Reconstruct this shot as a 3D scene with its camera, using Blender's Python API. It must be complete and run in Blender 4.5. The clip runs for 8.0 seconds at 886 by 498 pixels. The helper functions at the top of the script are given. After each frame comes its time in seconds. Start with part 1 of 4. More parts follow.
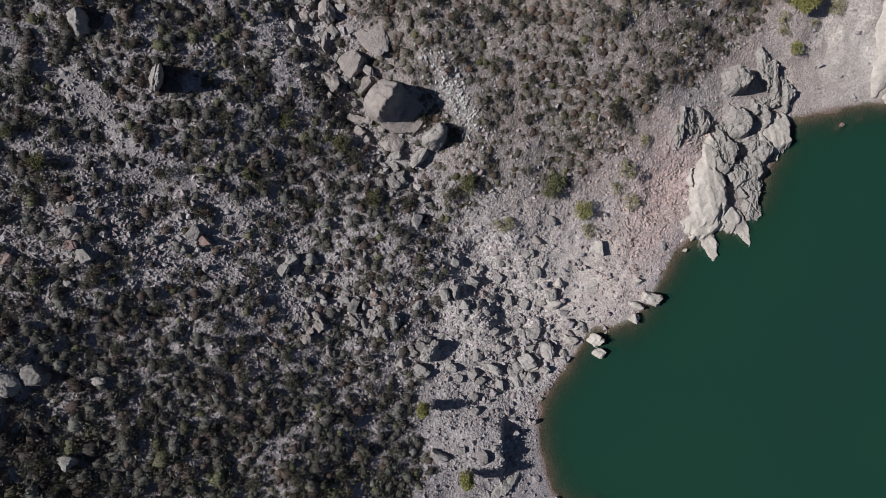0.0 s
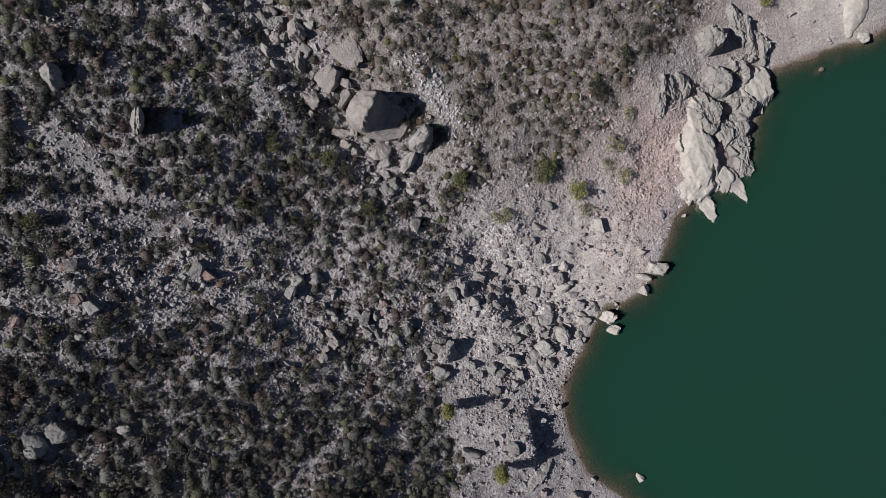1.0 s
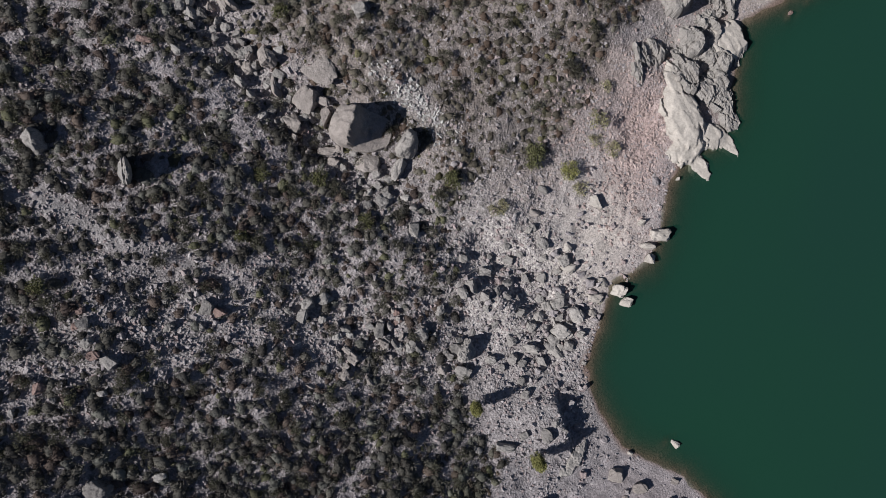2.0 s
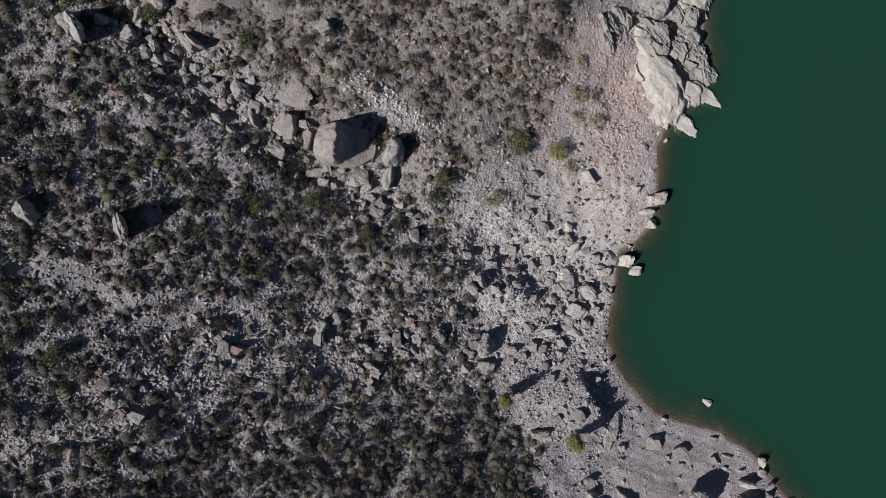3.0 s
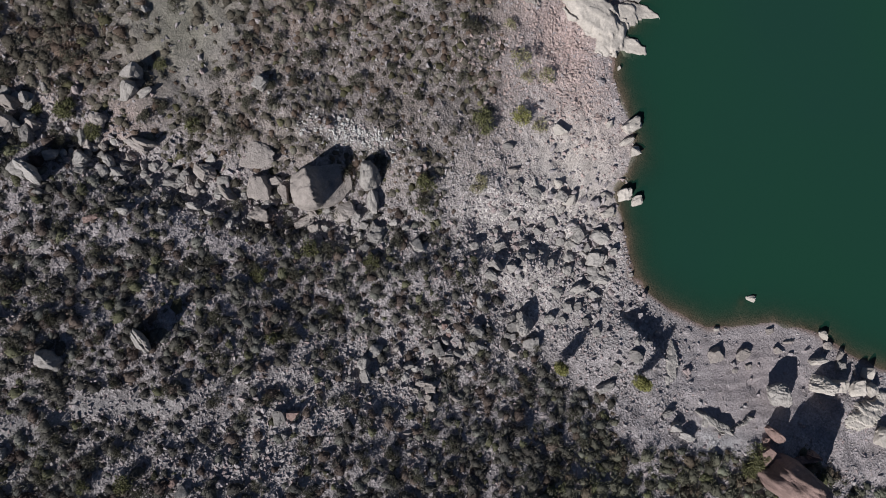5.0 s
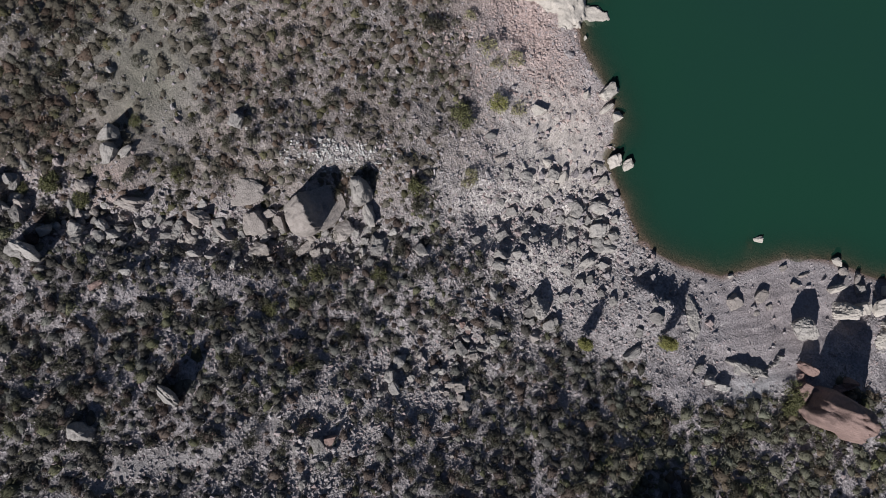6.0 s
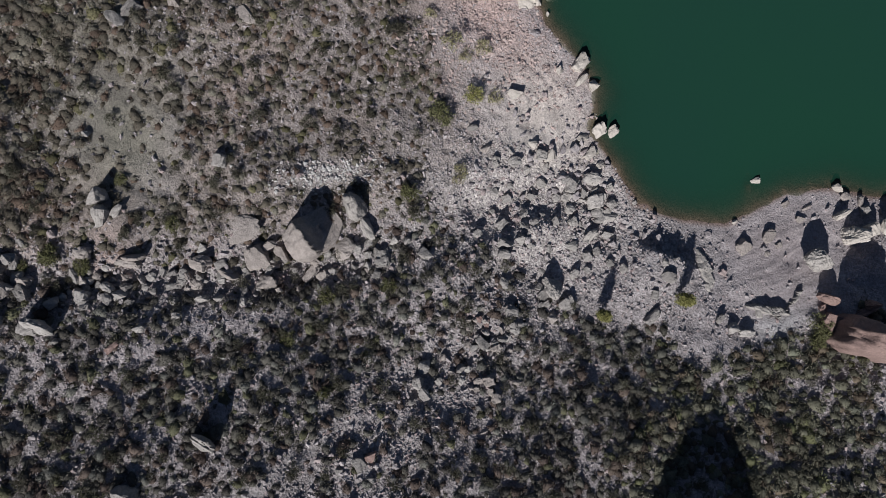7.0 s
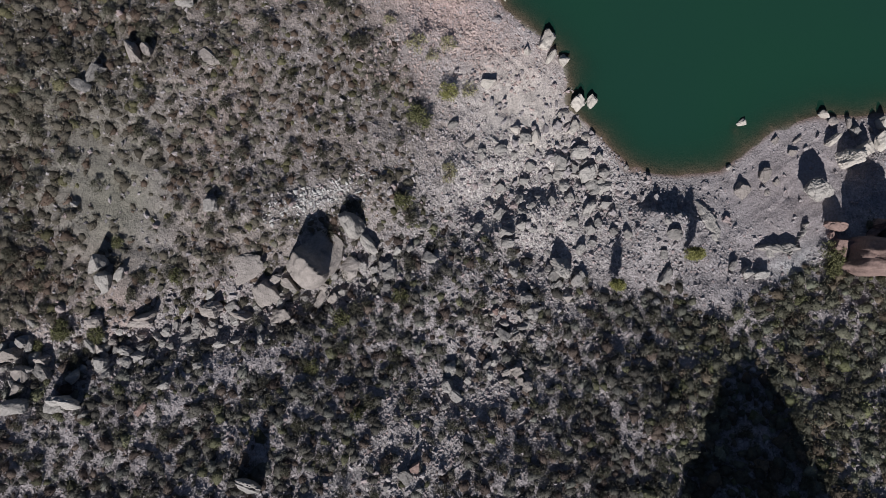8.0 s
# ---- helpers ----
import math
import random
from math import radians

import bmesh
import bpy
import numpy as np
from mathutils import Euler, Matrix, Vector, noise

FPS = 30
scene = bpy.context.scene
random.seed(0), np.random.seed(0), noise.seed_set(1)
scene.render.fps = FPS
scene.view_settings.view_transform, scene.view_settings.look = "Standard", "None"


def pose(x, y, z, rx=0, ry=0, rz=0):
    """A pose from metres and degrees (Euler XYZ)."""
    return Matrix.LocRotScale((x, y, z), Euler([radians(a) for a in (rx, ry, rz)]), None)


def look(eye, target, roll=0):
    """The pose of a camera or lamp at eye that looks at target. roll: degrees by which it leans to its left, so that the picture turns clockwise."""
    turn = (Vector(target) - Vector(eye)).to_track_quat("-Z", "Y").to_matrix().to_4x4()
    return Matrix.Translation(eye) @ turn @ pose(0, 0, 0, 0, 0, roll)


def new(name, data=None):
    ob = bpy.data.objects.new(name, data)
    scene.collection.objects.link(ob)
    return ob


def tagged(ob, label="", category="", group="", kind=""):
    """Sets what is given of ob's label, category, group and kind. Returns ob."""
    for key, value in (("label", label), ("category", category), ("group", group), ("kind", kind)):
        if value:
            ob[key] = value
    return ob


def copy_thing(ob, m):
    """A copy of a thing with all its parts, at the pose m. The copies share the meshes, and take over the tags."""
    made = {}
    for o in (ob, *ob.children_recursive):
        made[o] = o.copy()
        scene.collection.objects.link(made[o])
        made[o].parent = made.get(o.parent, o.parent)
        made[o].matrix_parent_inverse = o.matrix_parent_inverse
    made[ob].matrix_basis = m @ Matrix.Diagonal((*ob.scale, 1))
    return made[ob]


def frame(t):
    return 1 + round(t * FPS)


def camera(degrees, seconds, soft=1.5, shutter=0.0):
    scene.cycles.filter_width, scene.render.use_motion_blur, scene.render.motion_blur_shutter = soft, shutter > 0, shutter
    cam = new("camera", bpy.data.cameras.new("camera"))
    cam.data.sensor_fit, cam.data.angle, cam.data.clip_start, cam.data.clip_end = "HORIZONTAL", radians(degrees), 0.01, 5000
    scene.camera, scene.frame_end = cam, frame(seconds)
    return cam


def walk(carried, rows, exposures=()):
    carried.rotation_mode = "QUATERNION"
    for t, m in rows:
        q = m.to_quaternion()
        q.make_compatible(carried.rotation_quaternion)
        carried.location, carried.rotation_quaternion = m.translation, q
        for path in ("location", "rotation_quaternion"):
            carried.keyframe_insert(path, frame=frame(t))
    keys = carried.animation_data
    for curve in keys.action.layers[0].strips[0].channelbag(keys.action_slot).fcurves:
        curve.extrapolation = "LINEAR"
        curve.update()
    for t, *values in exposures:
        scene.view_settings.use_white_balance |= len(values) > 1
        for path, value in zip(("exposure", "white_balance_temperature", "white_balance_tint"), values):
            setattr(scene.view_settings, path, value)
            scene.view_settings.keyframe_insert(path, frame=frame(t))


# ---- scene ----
cam = camera(73.0, 8.0, soft=0.7)
PATH = [
    (0, 0.821, -0.884, 80.065, 0.218, -0.598, 0.038),
    (0.5, 0.612, -0.766, 80.098, 0.169, -0.650, -4.052),
    (1, 0.431, -0.642, 80.163, 0.176, -0.683, -8.196),
    (1.5, 0.270, -0.524, 80.238, 0.196, -0.677, -12.532),
    (3, 0.125, -0.142, 80.401, 0.194, -0.441, -26.868),
    (3.5, 0.058, -0.037, 80.428, 0.195, -0.381, -31.627),
    (4, -0.042, 0.080, 80.424, 0.217, -0.304, -37.010),
    (4.5, -0.157, 0.179, 80.381, 0.249, -0.253, -42.246),
    (6, -0.481, 0.307, 80.416, 0.420, 0.102, -58.428),
    (6.5, -0.490, 0.445, 80.360, 0.359, 0.232, -63.754),
    (7, -0.453, 0.554, 80.313, 0.242, 0.339, -69.049),
    (7.5, -0.379, 0.663, 80.299, 0.184, 0.462, -74.286),
    (8, -0.315, 0.769, 80.246, 0.097, 0.587, -79.951),
]
walk(cam, [(t, pose(*m)) for t, *m in PATH])

# ---- daylight ----
SUN_FROM, SUN_HEIGHT = 181.0, 40.0
world = bpy.data.worlds.new("sky")
scene.world = world
world.use_nodes = True
sky = world.node_tree.nodes.new("ShaderNodeTexSky")
sky.sky_type, sky.sun_disc = "NISHITA", False
sky.altitude, sky.air_density, sky.dust_density = 2000.0, 0.62, 0.4
sky.sun_elevation, sky.sun_rotation = radians(SUN_HEIGHT), radians(90 - SUN_FROM)
backdrop = world.node_tree.nodes["Background"]
world.node_tree.links.new(sky.outputs["Color"], backdrop.inputs["Color"])
backdrop.inputs["Strength"].default_value = 0.05
sun = new("sun", bpy.data.lights.new("sun", "SUN"))
sun.data.energy, sun.data.angle, sun.data.color = 5.0, radians(0.53), (1.0, 0.98, 0.975)
to_sun = Vector((math.cos(radians(SUN_FROM)) * math.cos(radians(SUN_HEIGHT)), math.sin(radians(SUN_FROM)) * math.cos(radians(SUN_HEIGHT)), math.sin(radians(SUN_HEIGHT))))
sun.matrix_world = look(to_sun * 200, (0, 0, 0))
scene.view_settings.exposure = 0.06


# ---- lie of the land ----
SHORE = [(900, 900), (210, 120), (97, 40), (74, 24), (61.4, 19.0), (54.2, 18.2), (49.2, 16.9), (46.6, 12.5), (43.5, 5.5), (41, 3.4),
         (35.1, 1.4), (32.8, -1.2), (30.6, -6.2), (26.8, -10.9), (21.8, -11.7), (18.0, -16.8), (14.4, -20.8), (14.8, -27.6),
         (16.3, -33.0), (20.2, -36.3), (23.4, -39.2), (25.9, -44.6), (26.4, -49.1), (28.0, -54.0), (38, -72), (90, -140), (900, -900)]
SCRUB = [(200, 190), (80, 62), (46.8, 31.9), (42.3, 27.7), (38.9, 24.0), (30.9, 17.7), (23.8, 12.0), (17.3, 6.6), (8.4, 6.1), (4.8, 2.5),
         (2.3, -6.1), (-0.6, -11.9), (-1.8, -18.8), (-1.0, -24), (0.2, -28.5), (-1.2, -34.2), (1.3, -38.2), (4.4, -42.6), (8.2, -44.8),
         (10.8, -49.6), (20, -72), (60, -150), (700, -900)]
GULLY = [(-80, 220), (-26, 66), (-20.7, 46.8), (-19, 38.6), (-16, 31), (-13, 24), (-9.2, 17), (-6, 10.6), (-1.6, 5.7), (3, 0.8), (10, -6), (30, -25), (300, -270)]
TRAIL = [(-60, 28), (-44.5, 20.3), (-41.4, 18.6), (-38.6, 17.2), (-34.4, 13.2), (-32.4, 10.6), (-26, 5.8), (-13.5, -0.4), (-2.6, -5)]
CHUTE = [(-70, 6), (-47, 3), (-32, 1), (-19, -3), (-10, -9), (-2, -12.5)]


def lattice(x, y, size, seed):
    """Smooth value noise, -1 to 1, with cells of that size."""
    u, v = x / size, y / size
    i, j = np.floor(u), np.floor(v)
    fu, fv = u - i, v - j
    fu, fv = fu * fu * (3 - 2 * fu), fv * fv * (3 - 2 * fv)

    def corner(a, b):
        s = np.sin(a * 127.1 + b * 311.7 + seed * 74.7) * 43758.5453
        return s - np.floor(s)
    low = corner(i, j) * (1 - fu) + corner(i + 1, j) * fu
    high = corner(i, j + 1) * (1 - fu) + corner(i + 1, j + 1) * fu
    return 2 * (low * (1 - fv) + high * fv) - 1


def side(x, y, line):
    """Metres west of a line that runs from north to south, negative east of it."""
    best, east = np.full(np.shape(x), 1e9), np.zeros(np.shape(x), bool)
    for (ax, ay), (bx, by) in zip(line[:-1], line[1:]):
        s = np.clip(((x - ax) * (bx - ax) + (y - ay) * (by - ay)) / ((bx - ax) ** 2 + (by - ay) ** 2), 0, 1)
        best = np.minimum(best, np.hypot(x - ax - s * (bx - ax), y - ay - s * (by - ay)))
        if ay != by:
            east ^= ((ay > y) != (by > y)) & (x > ax + (y - ay) * (bx - ax) / (by - ay))
    return np.where(east, -best, best)


def shore_distance(x, y):
    """Metres inland from the waterline, negative over the lake."""
    x = x + 0.4 * lattice(x, y, 3.1, 5) + 0.22 * lattice(x, y, 1.1, 6)
    y = y + 0.4 * lattice(x, y, 2.7, 7) + 0.22 * lattice(x, y, 1.3, 8)
    return side(x, y, SHORE)


def bump(x, y, cx, cy, rx, ry, turn=0.0):
    """A rounded rise, 1 at its middle."""
    c, s = math.cos(math.radians(turn)), math.sin(math.radians(turn))
    u, v = ((x - cx) * c + (y - cy) * s) / rx, ((y - cy) * c - (x - cx) * s) / ry
    return np.exp(-u * u - v * v)


def gully(x, y):
    """Metres north-east of the boulder-strewn gully."""
    return -side(x, y, GULLY)


def land(x, y, fine=True):
    """Height of the ground over the lake."""
    x, y = np.asarray(x, float), np.asarray(y, float)
    d = shore_distance(x, y)
    near = np.clip(d, 0, 400)
    z = np.where(d < 0, np.maximum(0.3 * d, -12), 0.17 * near + 0.06 * np.clip(near - 16, 0, None))
    west = 6 * np.log1p(np.exp(np.clip(-gully(x, y) / 6, -30, 30)))
    fade = np.clip(d / 12, 0, 1)
    z += 0.045 * west * fade * np.clip((y + 75) / 30, 0.25, 1)
    z += fade * (2.6 * bump(x, y, 24, 26, 12, 16, 30) - 1.2 * np.exp(-(gully(x, y) / 3.5) ** 2))
    lip = 9.6 + 0.35 * lattice(x, y, 2.0, 9)
    z += 1.9 * np.exp(-((y + 26.6) / 3.6) ** 4) * np.clip((x + 1) / 10, 0, 1) * np.clip((lip - x) / 0.5 + 0.5, 0, 1)
    south_west = 5 * np.log1p(np.exp(np.clip((-0.85 * x - 0.53 * y - 30) / 5, -30, 30)))
    z += 0.11 * np.clip(south_west, 0, 60)
    z += 0.38 * bump(x, y, 58.3, 16.8, 1.0, 0.8, 20) + 0.61 * bump(x, y, 55.3, 15.7, 0.8, 0.6, 30) + 0.73 * bump(x, y, 22.4, -34.3, 1.0, 0.7)
    z += fade ** 0.5 * bump(x, y, 9, -8, 9, 15, 20) * (0.6 * lattice(x, y, 3.4, 11) + 0.35 * lattice(x, y, 1.5, 12))
    rough = np.clip(d / 8, 0.12, 1)
    z += rough * (0.9 * lattice(x, y, 13.0, 1) + 0.45 * lattice(x, y, 5.3, 2))
    if fine:
        strand = bump(x, y, 15.5, -41, 9, 8) + bump(x, y, 57, 22, 7, 6) + bump(x, y, 21, -5, 5, 8, -35)
        z += 0.09 * strand * np.clip(d, 0, 1) * np.sin(5.5 * d + 2.5 * lattice(x, y, 6.0, 13))
        z += rough * (0.22 * lattice(x, y, 2.1, 3) + 0.13 * lattice(x, y, 0.9, 4))
    return z


# ---- materials ----
def shader(name, roughness=0.9, specular=0.3):
    m = bpy.data.materials.new(name)
    m.use_nodes = True
    b = m.node_tree.nodes["Principled BSDF"]
    b.inputs["Roughness"].default_value = roughness
    b.inputs["Specular IOR Level"].default_value = specular
    return m, m.node_tree, b


def node(tree, kind, **sockets):
    n = tree.nodes.new(kind)
    for key, value in sockets.items():
        n.inputs[key.replace("_", " ")].default_value = value
    return n


def noise_at(tree, size, detail=4.0, rough=0.6, vector=None):
    n = node(tree, "ShaderNodeTexNoise", Scale=1.0 / size, Detail=detail, Roughness=rough)
    source = vector or tree.nodes.new("ShaderNodeNewGeometry").outputs["Position"]
    tree.links.new(source, n.inputs["Vector"])
    return n.outputs["Fac"]


def ramp(tree, fac, *stops):
    r = tree.nodes.new("ShaderNodeValToRGB")
    while len(r.color_ramp.elements) < len(stops):
        r.color_ramp.elements.new(0.5)
    for e, (at, colour) in zip(r.color_ramp.elements, stops):
        e.position, e.color = at, (*colour, 1)
    tree.links.new(fac, r.inputs["Fac"])
    return r.outputs["Color"]


def mixed(tree, a, b, fac, way="MIX"):
    m = tree.nodes.new("ShaderNodeMix")
    m.data_type, m.blend_type = "RGBA", way
    for socket, value in ((m.inputs[0], fac), (m.inputs[6], a), (m.inputs[7], b)):
        if isinstance(value, bpy.types.NodeSocket):
            tree.links.new(value, socket)
        else:
            socket.default_value = value if isinstance(value, float) else (*value, 1)
    return m.outputs[2]


def relief(tree, b, fac, depth, strength=1.0):
    n = node(tree, "ShaderNodeBump", Strength=strength, Distance=depth)
    tree.links.new(fac, n.inputs["Height"])
    tree.links.new(n.outputs["Normal"], b.inputs["Normal"])
    return n


def stone(name, dark, mid, light, strata=0.0, per_island=False, warm=None, depth=0.9):
    """Weathered stone: each block a tone of its own, mottled, pitted and, where asked, banded."""
    m, t, b = shader(name, 0.92, 0.2)
    if per_island:
        own = t.nodes.new("ShaderNodeNewGeometry").outputs["Random Per Island"]
    else:
        own = t.nodes.new("ShaderNodeObjectInfo").outputs["Random"]
    tone = ramp(t, own, (0.0, dark), (0.4, mid), (0.55, warm or mid), (0.7, mid), (1.0, light))
    patch = ramp(t, noise_at(t, 1.1, 5, 0.65), (0.3, (0.55, 0.54, 0.52)), (0.62, (1.12, 1.1, 1.08)))
    grain = ramp(t, noise_at(t, 0.16, 5, 0.7), (0.3, (0.7, 0.69, 0.68)), (0.7, (1.15, 1.15, 1.15)))
    tone = mixed(t, mixed(t, tone, patch, 0.55, "MULTIPLY"), grain, 0.75, "MULTIPLY")
    if strata:
        w = node(t, "ShaderNodeTexWave", Scale=0.9, Distortion=7.0, Detail=4.0)
        w.bands_direction = "DIAGONAL"
        t.links.new(t.nodes.new("ShaderNodeNewGeometry").outputs["Position"], w.inputs["Vector"])
        tone = mixed(t, tone, ramp(t, w.outputs["Fac"], (0.2, (0.72, 0.7, 0.68)), (0.6, (1.08, 1.07, 1.05))), strata, "MULTIPLY")
    t.links.new(tone, b.inputs["Base Color"])
    relief(t, b, noise_at(t, 0.35, 8, 0.7), 0.22, depth)
    return m


def painted(name, attribute, grain_low, grain_high, size, roughness=0.95):
    """A surface whose broad colour varies over the mesh, with grain on top."""
    m, t, b = shader(name, roughness, 0.15)
    a = t.nodes.new("ShaderNodeAttribute")
    a.attribute_name = attribute
    grain = ramp(t, noise_at(t, size, 6, 0.7), (0.3, grain_low), (0.7, grain_high))
    broad = ramp(t, noise_at(t, size * 9, 4, 0.6), (0.3, (0.8, 0.79, 0.78)), (0.7, (1.12, 1.12, 1.12)))
    tone = mixed(t, mixed(t, a.outputs["Color"], grain, 1.0, "MULTIPLY"), broad, 0.9, "MULTIPLY")
    t.links.new(tone, b.inputs["Base Color"])
    return m, t, b


GROUND, tree_, bsdf_ = painted("stony_soil", "soil", (0.6, 0.6, 0.6), (1.25, 1.25, 1.25), 0.28)
# the grit is of single pebbles, each a little lighter or darker, heaped
pebble = node(tree_, "ShaderNodeTexVoronoi", Scale=3.4, Randomness=1.0)
bent = tree_.nodes.new("ShaderNodeVectorMath")
bent.operation = "MULTIPLY_ADD"
haze = node(tree_, "ShaderNodeTexNoise", Scale=2.2, Detail=3.0)
bent.inputs[1].default_value = (0.5, 0.5, 0.5)
tree_.links.new(haze.outputs["Color"], bent.inputs[0])
tree_.links.new(tree_.nodes.new("ShaderNodeNewGeometry").outputs["Position"], bent.inputs[2])
tree_.links.new(tree_.nodes.new("ShaderNodeNewGeometry").outputs["Position"], haze.inputs["Vector"])
tree_.links.new(bent.outputs["Vector"], pebble.inputs["Vector"])
grit = tree_.nodes.new("ShaderNodeAttribute")
grit.attribute_name = "grit"
single = ramp(tree_, pebble.outputs["Color"], (0.1, (0.62, 0.61, 0.6)), (0.9, (1.32, 1.3, 1.28)))
tree_.links.new(mixed(tree_, bsdf_.inputs["Base Color"].links[0].from_socket, single, grit.outputs["Fac"], "MULTIPLY"), bsdf_.inputs["Base Color"])
heap = mixed(tree_, noise_at(tree_, 0.32, 8, 0.75), mixed(tree_, pebble.outputs["Color"], pebble.outputs["Distance"], 0.5), mixed(tree_, (0.1, 0.1, 0.1), (0.75, 0.75, 0.75), grit.outputs["Fac"]))
relief(tree_, bsdf_, heap, 0.3, 1.0)
ROCK = stone("grey_stone", (0.21, 0.2, 0.196), (0.31, 0.296, 0.288), (0.4, 0.383, 0.372), 0.3)
PALE = stone("pale_limestone", (0.42, 0.388, 0.356), (0.46, 0.427, 0.393), (0.5, 0.465, 0.43), 0.12, depth=0.4)
DUSTY = stone("dusty_pink_stone", (0.285, 0.256, 0.242), (0.325, 0.293, 0.277), (0.37, 0.335, 0.318), 0.08)
GREY = stone("light_grey_stone", (0.33, 0.312, 0.298), (0.37, 0.35, 0.335), (0.41, 0.389, 0.373), 0.12)
RED = stone("red_sandstone", (0.24, 0.168, 0.154), (0.265, 0.19, 0.174), (0.3, 0.217, 0.2), 0.25)
RUBBLE = stone("rubble_stone", (0.295, 0.27, 0.28), (0.365, 0.336, 0.345), (0.46, 0.427, 0.434), 0.0, True, (0.385, 0.31, 0.306))
PINK = stone("pink_gravel", (0.36, 0.285, 0.27), (0.44, 0.35, 0.33), (0.53, 0.435, 0.41), 0.0, True)
CHALK = stone("chalky_stone", (0.46, 0.45, 0.44), (0.55, 0.54, 0.53), (0.62, 0.61, 0.6), 0.0, True)
LEAF, tree_, bsdf_ = painted("shrub_leaves", "tint", (0.6, 0.6, 0.6), (1.35, 1.35, 1.3), 0.16, 0.85)
relief(tree_, bsdf_, noise_at(tree_, 0.14, 5, 0.7), 0.15, 0.5)
glow, leafy = tree_.nodes.new("ShaderNodeBsdfTranslucent"), tree_.nodes.new("ShaderNodeMixShader")
tree_.links.new(bsdf_.inputs["Base Color"].links[0].from_socket, glow.inputs["Color"])
leafy.inputs["Fac"].default_value = 0.3
tree_.links.new(bsdf_.outputs["BSDF"], leafy.inputs[1])
tree_.links.new(glow.outputs["BSDF"], leafy.inputs[2])
tree_.links.new(leafy.outputs["Shader"], tree_.nodes["Material Output"].inputs["Surface"])
GREEN, tree_, bsdf_ = shader("fresh_leaves", 0.7, 0.2)
tree_.links.new(ramp(tree_, noise_at(tree_, 0.3, 3), (0.3, (0.17, 0.17, 0.055)), (0.7, (0.28, 0.27, 0.11))), bsdf_.inputs["Base Color"])
OLIVE, tree_, bsdf_ = shader("olive_leaves", 0.75, 0.2)
tree_.links.new(ramp(tree_, noise_at(tree_, 0.3, 3), (0.3, (0.2, 0.185, 0.095)), (0.7, (0.33, 0.31, 0.18))), bsdf_.inputs["Base Color"])
MOSS, tree_, bsdf_ = shader("dark_green_leaves", 0.8, 0.15)
tree_.links.new(ramp(tree_, noise_at(tree_, 0.3, 3), (0.3, (0.085, 0.09, 0.042)), (0.7, (0.16, 0.158, 0.08))), bsdf_.inputs["Base Color"])
WOOD, tree_, bsdf_ = shader("bleached_wood", 0.85, 0.2)
tree_.links.new(ramp(tree_, noise_at(tree_, 0.06, 4), (0.3, (0.6, 0.58, 0.54)), (0.7, (0.75, 0.73, 0.7))), bsdf_.inputs["Base Color"])
BARK, tree_, bsdf_ = shader("bark", 0.95, 0.1)
tree_.links.new(ramp(tree_, noise_at(tree_, 0.08, 4), (0.3, (0.07, 0.055, 0.04)), (0.7, (0.16, 0.13, 0.1))), bsdf_.inputs["Base Color"])

WATER, tree_, bsdf_ = shader("lake_water", 0.12, 0.5)
bsdf_.inputs["IOR"].default_value = 1.33
tree_.links.new(ramp(tree_, noise_at(tree_, 40.0, 3, 0.5), (0.3, (0.0106, 0.0485, 0.028)), (0.7, (0.0112, 0.0425, 0.0305))), bsdf_.inputs["Base Color"])
deep = tree_.nodes.new("ShaderNodeAttribute")
deep.attribute_name = "murk"
clear, both = tree_.nodes.new("ShaderNodeBsdfTransparent"), tree_.nodes.new("ShaderNodeMixShader")
clear.inputs["Color"].default_value = (0.84, 0.85, 0.78, 1)
tree_.links.new(deep.outputs["Fac"], both.inputs["Fac"])
tree_.links.new(clear.outputs["BSDF"], both.inputs[1])
tree_.links.new(bsdf_.outputs["BSDF"], both.inputs[2])
tree_.links.new(both.outputs["Shader"], tree_.nodes["Material Output"].inputs["Surface"])
relief(tree_, bsdf_, noise_at(tree_, 0.6, 4, 0.6), 0.02, 0.35)


# ---- building tools ----
def mesh_from(name, verts, faces, material, smooth=False):
    """A mesh from arrays; faces all have the same number of corners."""
    me = bpy.data.meshes.new(name)
    verts, faces = np.asarray(verts, np.float32), np.asarray(faces, np.int32)
    me.vertices.add(len(verts))
    me.vertices.foreach_set("co", verts.ravel())
    n, k = faces.shape
    me.loops.add(n * k)
    me.loops.foreach_set("vertex_index", faces.ravel())
    me.polygons.add(n)
    me.polygons.foreach_set("loop_start", np.arange(0, n * k, k, dtype=np.int32))
    me.polygons.foreach_set("use_smooth", np.full(n, smooth))
    me.update(calc_edges=True)
    me.materials.append(material)
    return me


def coloured(me, name, colours):
    a = me.attributes.new(name, "FLOAT_COLOR", "POINT")
    rgba = np.ones((len(me.vertices), 4), np.float32)
    rgba[:, :3] = colours
    a.data.foreach_set("color", rgba.ravel())


BALLS = {}


def ball(detail):
    if detail not in BALLS:
        bm = bmesh.new()
        bmesh.ops.create_icosphere(bm, subdivisions=detail, radius=1.0)
        BALLS[detail] = (np.array([v.co[:] for v in bm.verts]), np.array([[v.index for v in f.verts] for f in bm.faces]))
        bm.free()
    return BALLS[detail]


def wobble(p, size, seed):
    """Noise over points in space, from three slices."""
    return (lattice(p[:, 0], p[:, 1], size, seed) + lattice(p[:, 1], p[:, 2], size, seed + 1) + lattice(p[:, 2], p[:, 0], size, seed + 2)) / 3


